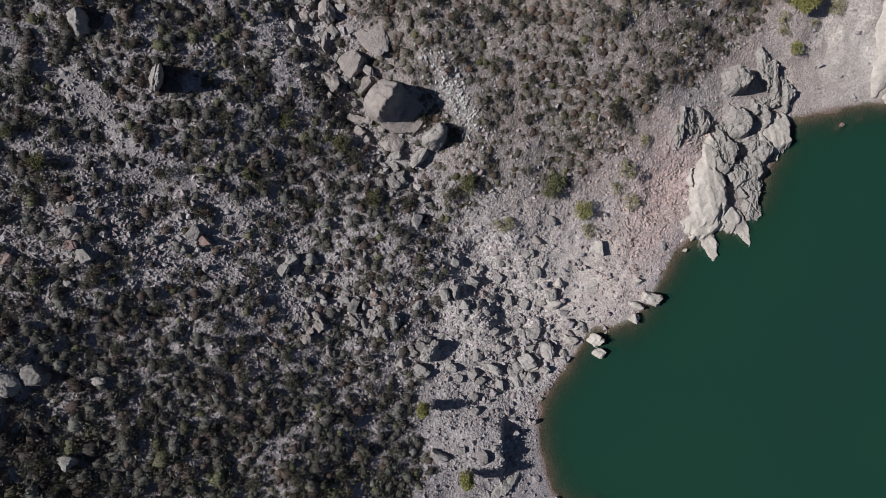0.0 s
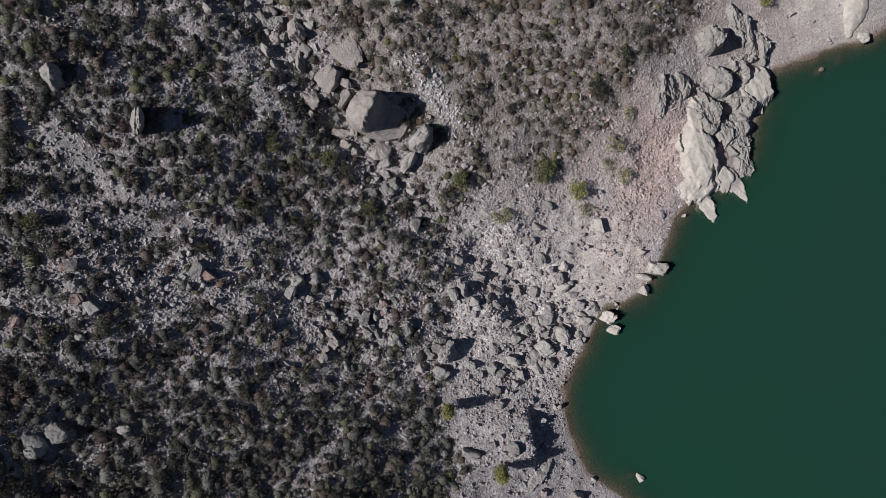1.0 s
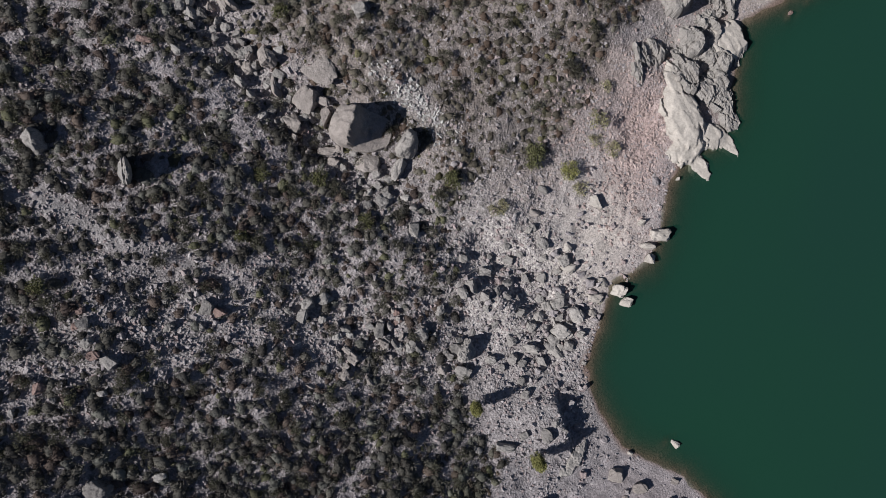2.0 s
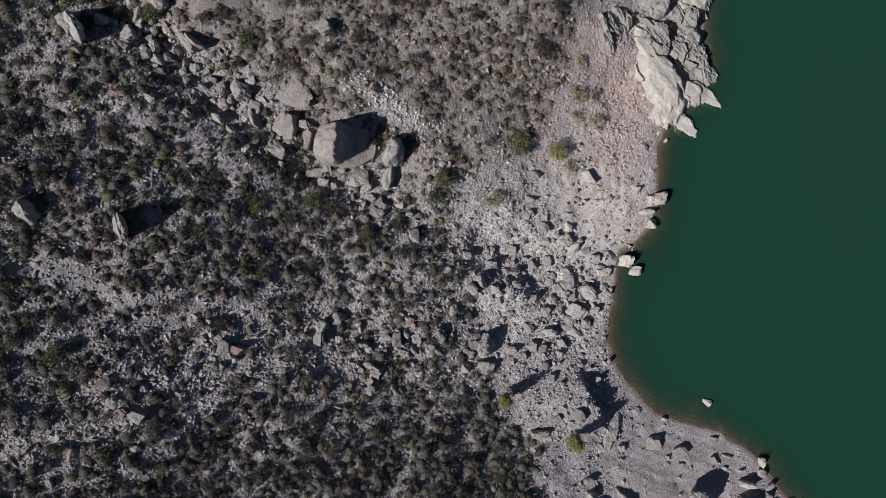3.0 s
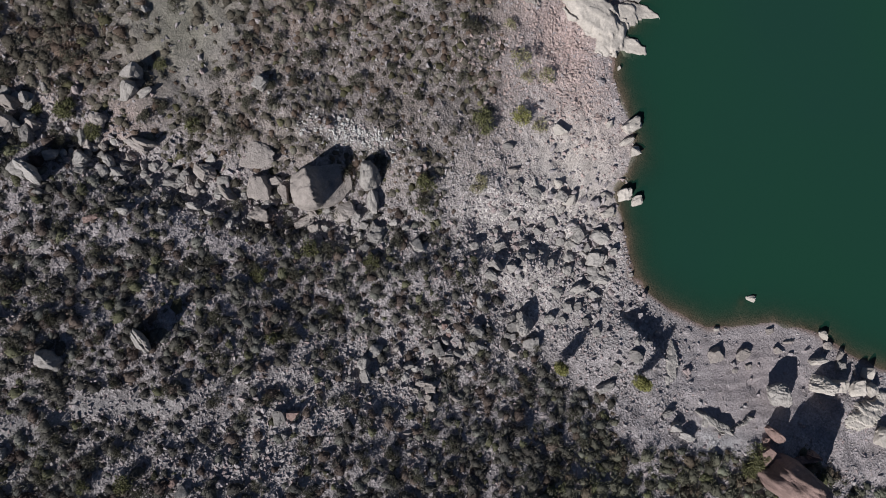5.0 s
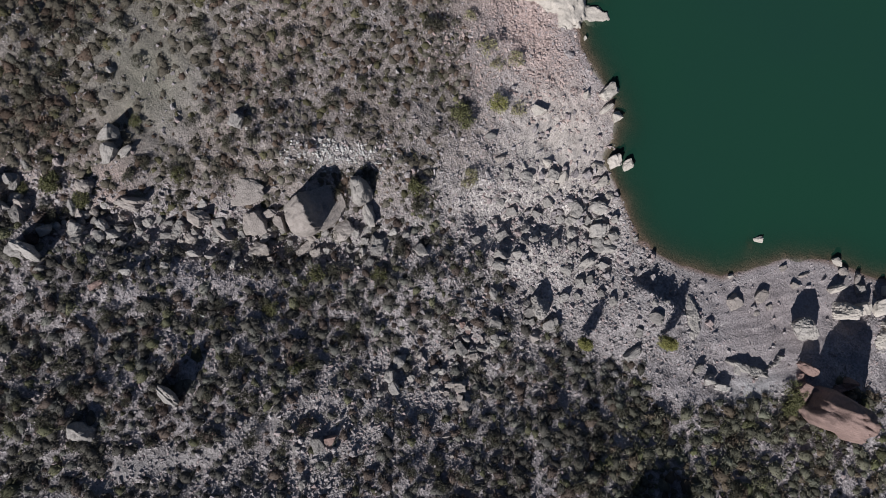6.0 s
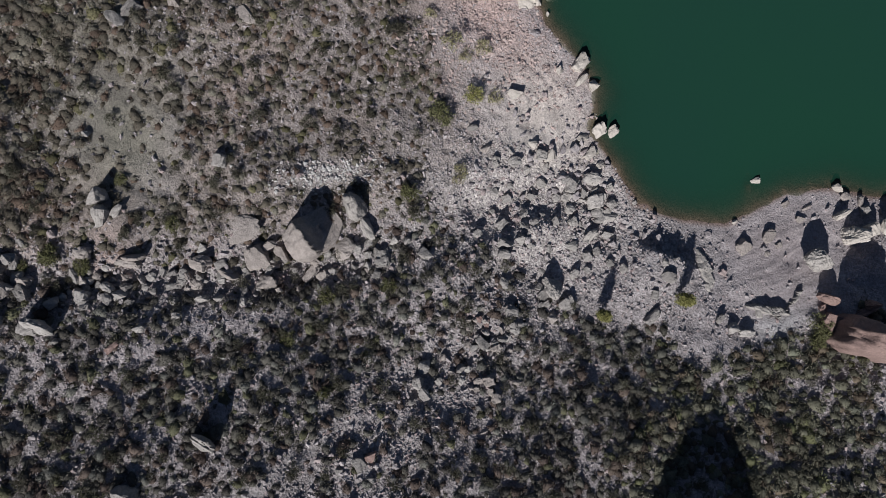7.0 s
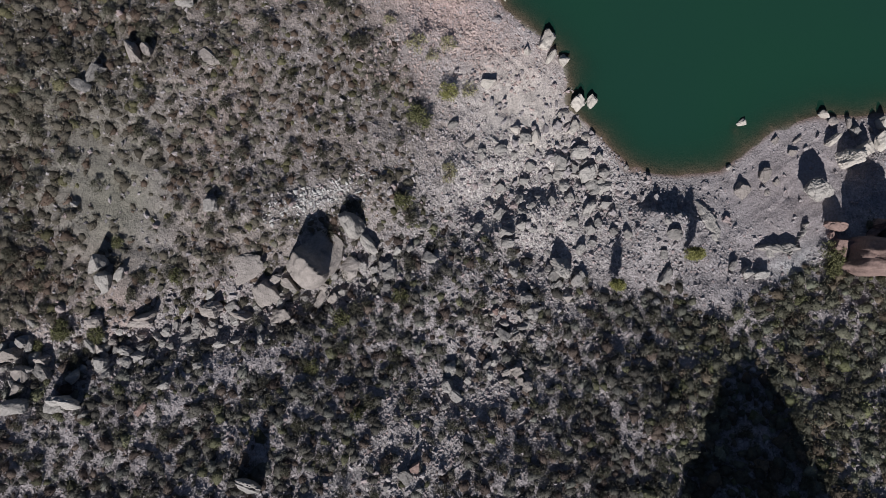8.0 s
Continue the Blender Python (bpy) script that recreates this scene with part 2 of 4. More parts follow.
def hull_form(seed, corners=15, worn=0):
    """An angular block about 2 across: the hull of scattered corners, its edges worn where asked."""
    rng = np.random.default_rng(seed)
    p = rng.uniform(-1, 1, (corners, 3))
    p /= np.max(np.abs(p), axis=1)[:, None] ** 0.6
    p[:, 2] *= 1.0
    bm = bmesh.new()
    for q in p:
        bm.verts.new(q)
    inside = bmesh.ops.convex_hull(bm, input=bm.verts[:])["geom_interior"]
    bmesh.ops.delete(bm, geom=[g for g in inside if isinstance(g, bmesh.types.BMVert)], context="VERTS")
    if worn:
        bmesh.ops.subdivide_edges(bm, edges=bm.edges[:], cuts=worn, use_grid_fill=True)
        bmesh.ops.triangulate(bm, faces=bm.faces[:])
        for _ in range(1):
            bmesh.ops.smooth_vert(bm, verts=bm.verts[:], factor=0.35, use_axis_x=True, use_axis_y=True, use_axis_z=True)
        at = np.array([q.co[:] for q in bm.verts])
        lift = 1 + 0.22 * wobble(at, 0.6, seed) + 0.16 * wobble(at, 0.27, seed + 4)
        lift -= 0.14 * np.clip(1 - np.abs(wobble(at, 0.8, seed + 8)) / 0.05, 0, 1)
        for q, k in zip(bm.verts, lift):
            q.co *= k
    bm.verts.index_update()
    v, f = np.array([q.co[:] for q in bm.verts]), np.array([[c.index for c in q.verts] for q in bm.faces if len(q.verts) == 3])
    bm.free()
    return v / np.abs(v).max(axis=0), f


def rock_form(seed, detail, flats=9, rough=0.08, ledges=0.0):
    """A broken block about 2 across: a ball cut by flat faces, then pitted, split and stepped."""
    rng = np.random.default_rng(seed)
    v, f = ball(detail)
    v = v.copy()
    for _ in range(flats):
        n = rng.normal(size=3)
        n /= np.linalg.norm(n)
        over = np.maximum(v @ n - rng.uniform(0.5, 0.85), 0)
        v -= over[:, None] * n * 0.95
    way = v / np.linalg.norm(v, axis=1)[:, None]
    v += way * (rough * 1.6 * wobble(v, 0.7, seed) + rough * 0.8 * wobble(v, 0.27, seed + 9))[:, None]
    if detail > 3:
        v += way * (rough * 0.9 * wobble(v, 0.12, seed + 17) + rough * 0.4 * wobble(v, 0.05, seed + 19))[:, None]
        crack = np.abs(wobble(v, 0.55, seed + 23))
        v -= way * (0.05 * np.clip(1 - crack / 0.05, 0, 1))[:, None]
    if ledges:
        tilt = v @ np.array([0.35, -0.2, 0.9])
        v += way * (ledges * (np.floor(tilt * 6 + 0.8 * wobble(v, 0.8, seed + 31)) % 2))[:, None]
    v /= np.abs(v).max(axis=0)
    return v, f


# ---- the land, one sheet out to the horizon ----
def spread(near, step, far):
    """Even steps where the camera looks, ever longer ones beyond."""
    inner = np.arange(-near, near + step / 2, step)
    out, at, gap = [], near, step
    while at < far:
        gap *= 1.22
        at += gap
        out.append(at)
    return np.concatenate([-np.array(out[::-1]), inner, out])


def grid_faces(nx, ny):
    i = (np.arange(ny - 1)[:, None] * nx + np.arange(nx - 1)[None, :]).ravel()
    return np.stack([i, i + 1, i + nx + 1, i + nx], 1)


def mix3(a, b, k):
    return np.asarray(a) * (1 - k[..., None]) + np.asarray(b) * k[..., None]


def smooth(x, low, high):
    k = np.clip((x - low) / (high - low), 0, 1)
    return k * k * (3 - 2 * k)


def scree(x, y):
    """How much of the ground is loose rubble: the chute down the slope, the gully bed and the boulder beach."""
    w = 0.9 * lattice(x, y, 5, 41) + 0.5 * lattice(x, y, 2.2, 42)
    trail = np.exp(-((np.abs(side(x, y, TRAIL)) + w) / 2.1) ** 2)
    chute = np.exp(-((side(x, y, CHUTE) + 2 * w) / 5.6) ** 2)
    bed = np.exp(-((gully(x, y) - 0.6 + w) / 2.6) ** 2) * smooth(y, 0, 8)
    fan = bump(x, y, 9, -8, 9, 15, 20) + 0.5 * bump(x, y, 4, -24, 4, 7)
    return np.clip(np.maximum(np.maximum(0.8 * chute, 0.36 * trail), np.maximum(np.maximum(bed, fan), 0.7 * bump(x, y, 2.9, 17.9, 4.4, 1.5, -59))), 0, 1)


def path(x, y):
    """The bare strip that runs down the slope."""
    return np.exp(-((side(x, y, TRAIL) + 0.7 * lattice(x, y, 3, 45)) / 1.2) ** 2) * smooth(-x, 18, 30)


def scrub(x, y):
    """How thickly shrubs grow, 0 to 1."""
    thick = bump(x, y, -38, -27, 22, 8, -5) + 0.7 * bump(x, y, -50, 30, 16, 12) + 0.7 * bump(x, y, 0, 56, 16, 9) + 0.6 * bump(x, y, -54, 2, 12, 18) + bump(x, y, -19, -38, 12, 9, 14) + 0.5 * bump(x, y, 10, 50, 20, 12) + 0.5 * bump(x, y, -6, -52, 14, 10) + 0.6 * bump(x, y, -26, 13, 9, 6)
    edge = side(x, y, SCRUB) + 1.2 * lattice(x, y, 4, 43)
    thin = 0.74 * scree(x, y) + 0.45 * bump(x, y, -16.8, 25.0, 3.5, 2.5) + 0.3 * bump(x, y, -37, 7.5, 8, 3, -20) + 0.7 * bump(x, y, -44.8, -14.6, 2.4, 1.4) + 0.62 * path(x, y) + 0.85 * bump(x, y, -1, 40, 9, 6.5, 20) + bump(x, y, 2.9, 17.9, 4.4, 1.7, -59)
    return smooth(edge, -0.6, 1.4) * np.clip(1 - thin, 0, 1) * np.clip(0.98 + 0.4 * thick + 0.3 * lattice(x, y, 6, 44) + 0.42 * lattice(x, y, 2.5, 46), 0, 1)


def soil(x, y):
    """Colour of the bare ground: grey grit, pink gravel on the northern beach, buff silt by the water."""
    d, edge = side(x, y, SHORE), side(x, y, SCRUB)
    c = mix3((0.295, 0.27, 0.28), (0.375, 0.346, 0.358), smooth(lattice(x, y, 7, 51) + 0.5 * lattice(x, y, 2, 52), -0.6, 0.8))
    c = mix3(c, (0.31, 0.25, 0.222), smooth(gully(x, y), 2, 9) * 0.55 * smooth(lattice(x, y, 5, 53), -0.7, 0.5))
    c = mix3(c, (0.48, 0.37, 0.352), bump(x, y, 30, 5, 4, 10, -30))
    c = mix3(c, (0.55, 0.49, 0.455), bump(x, y, 20.5, -5, 6, 9, -35))
    c = mix3(c, (0.315, 0.297, 0.31), bump(x, y, 7, -28, 9, 9))
    c = mix3(c, (0.335, 0.296, 0.302), bump(x, y, 15.5, -41, 9, 8))
    c = mix3(c, (0.42, 0.41, 0.42), 0.9 * bump(x, y, 5.6, -42.3, 4.2, 1.7, -50))
    c = mix3(c, (0.4, 0.34, 0.315), bump(x, y, 53, 24, 9, 7))
    c = mix3(c, (0.48, 0.44, 0.41), bump(x, y, 57.5, 25, 7, 8))
    c = mix3(c, (0.4, 0.37, 0.35), 0.7 * bump(x, y, 38, 17, 4.5, 5))
    c = mix3(c, (0.48, 0.456, 0.436), 0.85 * bump(x, y, 9, -8, 10, 15, 20))
    c = mix3(c, (0.38, 0.364, 0.358), 0.7 * scree(x, y) * (side(x, y, SCRUB) > 0))
    c = mix3(c, (0.58, 0.57, 0.56), bump(x, y, 2.9, 17.9, 4.4, 1.5, -59))
    c = mix3(c, (0.26, 0.25, 0.2), 0.8 * bump(x, y, 10, 53, 12, 9))
    c = mix3(c, (0.35, 0.33, 0.272), bump(x, y, -1, 40, 8, 6, 20))
    c = mix3(c, (0.43, 0.38, 0.36), 0.9 * bump(x, y, -4, 26, 4, 7, 30))
    c = mix3(c, (0.37, 0.28, 0.255), 0.8 * (bump(x, y, 9, 31, 5, 3) + bump(x, y, -14, 46, 5, 4) + bump(x, y, -14, 37, 4, 3)))
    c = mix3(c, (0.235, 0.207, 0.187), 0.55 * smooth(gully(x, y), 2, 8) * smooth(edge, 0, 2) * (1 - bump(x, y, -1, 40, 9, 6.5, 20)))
    c = mix3(c, (0.23, 0.217, 0.185), 0.65 * bump(x, y, 6, 48, 16, 11))
    c = mix3(c, (0.22, 0.21, 0.212), 0.6 * bump(x, y, -48, 20, 13, 16))
    c = mix3(c, (0.37, 0.35, 0.345), 0.5 * path(x, y))
    c = c * (1 + 0.1 * smooth(-edge, -0.5, 1.5))[..., None]
    return mix3(c, (0.24, 0.175, 0.148), smooth(-d, -0.9, 0.1))


gx = spread(66, 0.32, 3000)
GX, GY = np.meshgrid(gx, gx)
GX, GY = GX.ravel(), GY.ravel()
ground = new("ground", mesh_from("ground", np.stack([GX, GY, land(GX, GY)], 1), grid_faces(len(gx), len(gx)), GROUND, True))
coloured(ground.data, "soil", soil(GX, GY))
sandy = 1.3 * bump(GX, GY, 20.5, -4.5, 5, 7, -35) + 1.3 * bump(GX, GY, 15, -40, 8, 7) + 1.1 * bump(GX, GY, -1, 40, 9, 6, 20) + bump(GX, GY, 57, 22, 8, 7) + bump(GX, GY, 5.6, -42.3, 4, 1.7, -50) + 0.9 * path(GX, GY)
rough_ground = smooth(shore_distance(GX, GY), 0, 1.5) * np.clip(np.where(side(GX, GY, SCRUB) > 0, 0.85, 0.75) + scree(GX, GY) - sandy, 0.08, 1)
coloured(ground.data, "grit", rough_ground[:, None].repeat(3, 1))
tagged(ground, "stony grey hillside of grit and gravel sloping to a lake", "hillside", kind="structure")

wx = spread(70, 1.0, 3000)
WX, WY = np.meshgrid(wx, wx)
WX, WY = WX.ravel(), WY.ravel()
water = new("water", mesh_from("water", np.stack([WX, WY, np.zeros(len(WX))], 1), grid_faces(len(wx), len(wx)), WATER, True))
coloured(water.data, "murk", (1 - np.exp(-np.clip(-land(WX, WY, False), 0, None) / 0.45))[:, None].repeat(3, 1))
tagged(water, "still deep green lake water", "lake", kind="structure")


# ---- loose rubble ----
def scatter(gap, reach, chance, seed):
    """Places on the land about that far apart, uneven, that pass a chance between 0 and 1."""
    rng = np.random.default_rng(seed)
    n = int(2 * reach / gap)
    x, y = np.meshgrid(np.arange(n) * gap - reach, np.arange(n) * gap - reach)
    x, y = x.ravel() + rng.uniform(-0.5, 0.5, n * n) * gap, y.ravel() + rng.uniform(-0.5, 0.5, n * n) * gap
    keep = (rng.random(n * n) < chance(x, y)) & (np.hypot(x, y) < reach)
    return x[keep], y[keep], rng


def joined_stones(name, x, y, sizes, rng, detail, label, material, worn=0, tall=1.1):
    """Many stones as one mesh; each keeps its own turn, squash and tone."""
    forms = [hull_form(900 + k, detail, worn) for k in range(12)]
    verts, faces, base = [], [], 0
    z = land(x, y)
    for n in range(len(x)):
        v, f = forms[n % 12]
        a = rng.uniform(0, 6.28)
        s = sizes[n] * np.array([rng.uniform(0.8, 1.3), rng.uniform(0.6, 1.0), tall * rng.uniform(0.7, 1.35)])
        q = v * s
        c, k = math.cos(a), math.sin(a)
        verts.append(np.stack([x[n] + q[:, 0] * c - q[:, 1] * k, y[n] + q[:, 0] * k + q[:, 1] * c, z[n] + 0.22 * s[2] + q[:, 2]], 1))
        faces.append(f + base)
        base += len(v)
    ob = new(name, mesh_from(name, np.concatenate(verts), np.concatenate(faces), material))
    return tagged(ob, label, "rubble", kind="stuff")


def stony(x, y):
    d, edge = shore_distance(x, y), side(x, y, SCRUB)
    silt = 1.3 * bump(x, y, 20.5, -4.5, 5, 7.5, -35) + 1.4 * bump(x, y, 14.5, -39.5, 7, 6) + 1.1 * bump(x, y, -1, 40, 8, 6, 20) + bump(x, y, 57, 24, 9, 8) + 0.8 * path(x, y) * smooth(-x, 30, 35)
    bare = 0.18 + 0.4 * smooth(lattice(x, y, 4, 71), -0.2, 0.6)
    return np.where(d > 0.2, np.clip(np.where(edge < 0, bare, 0.62 - 0.42 * smooth(gully(x, y), 2, 8)) + 0.6 * scree(x, y) - 0.6 * silt, 0, 1), 0)


sx, sy, rng = scatter(0.325, 66, stony, 11)
joined_stones("small_stones", sx, sy, 0.1 + 0.14 * rng.random(len(sx)) ** 2, rng, 7, "loose grey and tan stones strewn over the slope", RUBBLE, tall=0.42)
sx, sy, rng = scatter(0.5, 66, lambda x, y: np.where(shore_distance(x, y) > 0.4, np.where(side(x, y, SCRUB) > 0, 0.2 - 0.1 * smooth(gully(x, y), 2, 8), 0.03 + 0.3 * bump(x, y, 7, -32, 6, 8)) + 0.75 * scree(x, y), 0), 12)
joined_stones("rubble_stones", sx, sy, 0.12 + 0.2 * rng.random(len(sx)) ** 2, rng, 9, "angular grey rubble in a stony chute", RUBBLE, tall=0.75)
sx, sy, rng = scatter(0.74, 64, lambda x, y: np.where(shore_distance(x, y) > 0.5, np.clip(scree(x, y) ** 1.4 + 0.02, 0, 1) * np.where(x > 0, 1.2 - 0.75 * smooth(shore_distance(x, y), 5, 12), np.where(gully(x, y) > -3, 0.55, 0.16)), 0), 14)
joined_stones("broken_rocks", sx, sy, (0.2 + 0.42 * rng.random(len(sx)) ** 2.2) * (1.12 - 0.3 * smooth(shore_distance(sx, sy), 3, 12)), rng, 11, "broken grey rocks tumbled down to the shore", RUBBLE, 1, 0.95)
sx, sy, rng = scatter(0.34, 60, lambda x, y: np.where(shore_distance(x, y) > 0.1, 0.9 * bump(x, y, 30, 5.5, 4.5, 10, -30) + 0.4 * bump(x, y, 23, 9, 4, 5), 0), 15)
joined_stones("pink_gravel", sx, sy, 0.1 + 0.2 * rng.random(len(sx)) ** 2, rng, 9, "pink gravel stones covering the upper beach", PINK, tall=0.7)

sx, sy, rng = scatter(0.27, 40, lambda x, y: bump(x, y, 2.9, 17.9, 4.4, 1.5, -59), 16)
joined_stones("pale_gravel", sx, sy, 0.1 + 0.16 * rng.random(len(sx)) ** 2, rng, 9, "chalky pale gravel in a streak beside a great boulder", CHALK, tall=0.6)


# ---- boulders ----
FORMS = [hull_form(100 + k, 15 + k % 12, 4) for k in range(16)]
SHARED = {}
COUNT = [0]
WORDS = {"light_grey_stone": "light grey", "grey_stone": "weathered grey", "pale_limestone": "pale buff limestone", "red_sandstone": "rusty red sandstone", "dusty_pink_stone": "dusty pinkish grey"}
WHERE = {"boulders of the gully": "in a rocky gully", "rocks on the upper slope": "on the scrubby slope", "boulders on the scrub slope": "among dark scrub",
         "boulders of the beach field": "on the boulder beach", "rocks at the waterline": "at the edge of the lake",
         "boulders of the southern beach": "on the grey gravel beach",
         "loose rocks": "lying loose on the slope"}


def boulder(x, y, rx, ry, tall, turn, material, group, taper=0.0, lean=0.0):
    """One boulder, its lower part sunk in the ground."""
    k = COUNT[0]
    COUNT[0] += 1
    big = max(rx, ry) > 1.9 or tall > 2.3 or lean != 0
    if big:
        v, f = rock_form(300 + k, 5, 9, 0.15 if max(rx, ry) > 2.8 else 0.12)
        v[:, 2] *= np.where(v[:, 2] > -0.2, 1 - abs(lean) * np.clip(0.3 + v[:, 0] * (1 if lean > 0 else -1), 0, 1.2), 1)
        if lean < 0:
            v[:, 2] = np.where(v[:, 0] > 0, np.sign(v[:, 2]) * np.abs(v[:, 2]) ** 0.45, v[:, 2])
        v[:, :2] *= (1 - taper * v[:, 2:])
        me = mesh_from("boulder", v, f, material)
    else:
        key = (k % 16, material.name)
        if key not in SHARED:
            SHARED[key] = mesh_from("boulder", *FORMS[k % 16], material)
        me = SHARED[key]
    ob = new("boulder" if big else "rock", me)
    half = tall / 1.45
    around = land(x + rx * 0.6 * np.array([0, 1, -1, 0, 0]), y + ry * 0.6 * np.array([0, 0, 0, 1, -1]), False)
    floor = max(float(around.mean()), -0.3)
    ob.matrix_basis = pose(x, y, floor + 0.45 * half, 0, 0, turn) @ Matrix.Diagonal((rx, ry, half, 1))
    size = "large" if big else "angular" if tall > 0.95 else "small"
    return tagged(ob, f"{size} {WORDS[material.name]} {'boulder' if big else 'rock'} {WHERE[group]}", "boulder" if big else "rock", group)


def massif(x, y, rx, ry, tall, turn, material, group, crest=0.1, toe=0.6, back=0.3, square=3.5, rough=0.05, seed=1, lean=0.0, drop=0.8):
    """A great block with a crest across it: it climbs from its toe to the crest and drops steeply behind, or overhangs there."""
    v, f = ball(5)
    v = v / (np.abs(v) ** square).sum(1)[:, None] ** (1 / square)
    rng = np.random.default_rng(seed)
    for _ in range(5):
        n = rng.normal(size=3) * (1, 1, 0.4)
        n /= np.linalg.norm(n)
        v = v - np.maximum(v @ n - rng.uniform(0.8, 1.0), 0)[:, None] * n * 0.9
    bent = v[:, 0] + 0.22 * wobble(v * (1, 1, 0), 0.8, seed + 2)
    rise = toe + (1 - toe) * np.clip((bent + 1) / (crest + 1), 0, 1)
    fall = 1 - (1 - back) * np.clip((bent - crest) / (1 - crest), 0, 1) ** drop
    v[:, 2] = np.where(v[:, 2] > 0, v[:, 2] * np.where(bent < crest, rise, fall), v[:, 2])
    way = v / (np.linalg.norm(v, axis=1)[:, None] + 1e-6)
    v = v + way * (rough * (1.6 * wobble(v, 0.6, seed + 5) + wobble(v, 0.25, seed + 7) + 0.5 * wobble(v, 0.1, seed + 9)))[:, None]
    v -= way * (0.07 * np.clip(1 - np.abs(wobble(v * (1, 1, 0.4), 0.55, seed + 11)) / 0.05, 0, 1))[:, None]
    v[:, 0] += lean * tall / rx * v[:, 2]
    ob = new("boulder", mesh_from("boulder", v, f, material, True))
    ground_at = float(land(x + rx * 0.6 * np.array([0, 1, -1, 0, 0]), y + ry * 0.6 * np.array([0, 0, 0, 1, -1]), False).mean())
    ob.matrix_basis = pose(x, y, ground_at, 0, 0, turn) @ Matrix.Diagonal((rx, ry, tall, 1))
    return tagged(ob, f"massive {WORDS[material.name]} boulder {WHERE[group]}", "boulder", group)


def blocks(x, y, size, seed, stretch=1.0):
    """Broken bedrock: for each point its block's own number, how far it is from the block's middle, and how near to a crack."""
    u, v = x / size * stretch, y / size
    i, j = np.floor(u), np.floor(v)
    first, second = np.full(len(x), 9.0), np.full(len(x), 9.0)
    own, du, dv = np.zeros(len(x)), np.zeros(len(x)), np.zeros(len(x))
    for a in (-1, 0, 1):
        for b in (-1, 0, 1):
            s = np.sin((i + a) * 127.1 + (j + b) * 311.7 + seed) * 43758.5453
            h = s - np.floor(s)
            k = np.sin((i + a) * 269.5 + (j + b) * 183.3 + seed) * 43758.5453
            k = k - np.floor(k)
            pu, pv = u - (i + a + h), v - (j + b + k)
            r = np.hypot(pu, pv)
            nearer = r < first
            second = np.where(nearer, first, np.minimum(second, r))
            own, du, dv, first = np.where(nearer, h, own), np.where(nearer, pu, du), np.where(nearer, pv, dv), np.where(nearer, r, first)
    return own, du, dv, second - first


def crags(name, rises, label, material, group, seed, parent=None, spread=1.25, broken=1.0, steep=2.4, jag=1.0, grain=1.0):
    """A mass of bedrock that breaks through the ground: a jagged outline and a top of tilted, cracked blocks."""
    x0, x1 = min(r[0] - 1.5 * max(r[2:4]) for r in rises) - 0.6, max(r[0] + 1.5 * max(r[2:4]) for r in rises) + 0.6
    y0, y1 = min(r[1] - 1.5 * max(r[2:4]) for r in rises) - 0.6, max(r[1] + 1.5 * max(r[2:4]) for r in rises) + 0.6
    gap = 0.13
    xs, ys = np.arange(x0, x1, gap), np.arange(y0, y1, gap)
    x, y = [g.ravel() for g in np.meshgrid(xs, ys)]
    ex, ey = x + 0.16 * lattice(x, y, 1.7, seed) + 0.09 * lattice(x, y, 0.6, seed + 1), y + 0.16 * lattice(x, y, 1.5, seed + 2) + 0.09 * lattice(x, y, 0.55, seed + 3)
    big = blocks(ex + 0.3 * ey, ey, 2.6, seed, 2.8)
    small = blocks(ex + 0.2 * ey, ey, 1.05, seed + 5, 2.0)
    bx, by = ex + jag * (0.8 * (big[0] - 0.5) + 0.3 * (small[0] - 0.5)), ey + jag * 0.5 * (small[0] - 0.5)
    up = np.zeros(len(x))
    for cx, cy, rx, ry, turn, tall in rises:
        c, s = math.cos(radians(turn)), math.sin(radians(turn))
        u, v = ((bx - cx) * c + (by - cy) * s) / (rx * spread), ((by - cy) * c - (bx - cx) * s) / (ry * spread)
        r = np.abs(u) ** 1.5 + np.abs(v) ** 1.5
        up = np.maximum(up, tall * np.clip((1 - r) * steep, 0, 1) ** 0.8 * (0.85 + 0.3 * np.clip((x - cx) / max(rx, ry), -1, 1)))
    body = up > 0.05
    z = up * (1 + broken * (0.5 * big[0] - 0.28)) + broken * body * (0.4 * (big[0] - 0.5) - 0.32 * big[1] + 0.25 * big[2] + broken * (0.3 * (small[0] - 0.5) - 0.14 * small[1]))
    z -= broken * body * (0.55 * np.clip(1 - big[3] / 0.08, 0, 1) + 0.16 * broken * np.clip(1 - small[3] / 0.1, 0, 1))
    z += body * (grain * (0.09 * lattice(x, y, 0.5, seed + 6) + 0.05 * lattice(x, y, 0.24, seed + 7)) + 0.16 * (1 - grain) * lattice(x + 0.3 * y, 0.4 * y, 1.1, seed + 8))
    z = np.where(body, np.maximum(z, -0.5), -0.9) + np.maximum(land(x, y, False), -0.35)
    faces = grid_faces(len(xs), len(ys))
    keep = body[faces].any(1)
    used, where = np.unique(faces[keep], return_inverse=True)
    me = mesh_from(name, np.stack([x, y, z], 1)[used], where.reshape(-1, 4), material, grain < 0.6)
    ob = new(name, me)
    if parent:
        ob.parent = parent
        return tagged(ob, label)
    return tagged(ob, label, "outcrop", group)


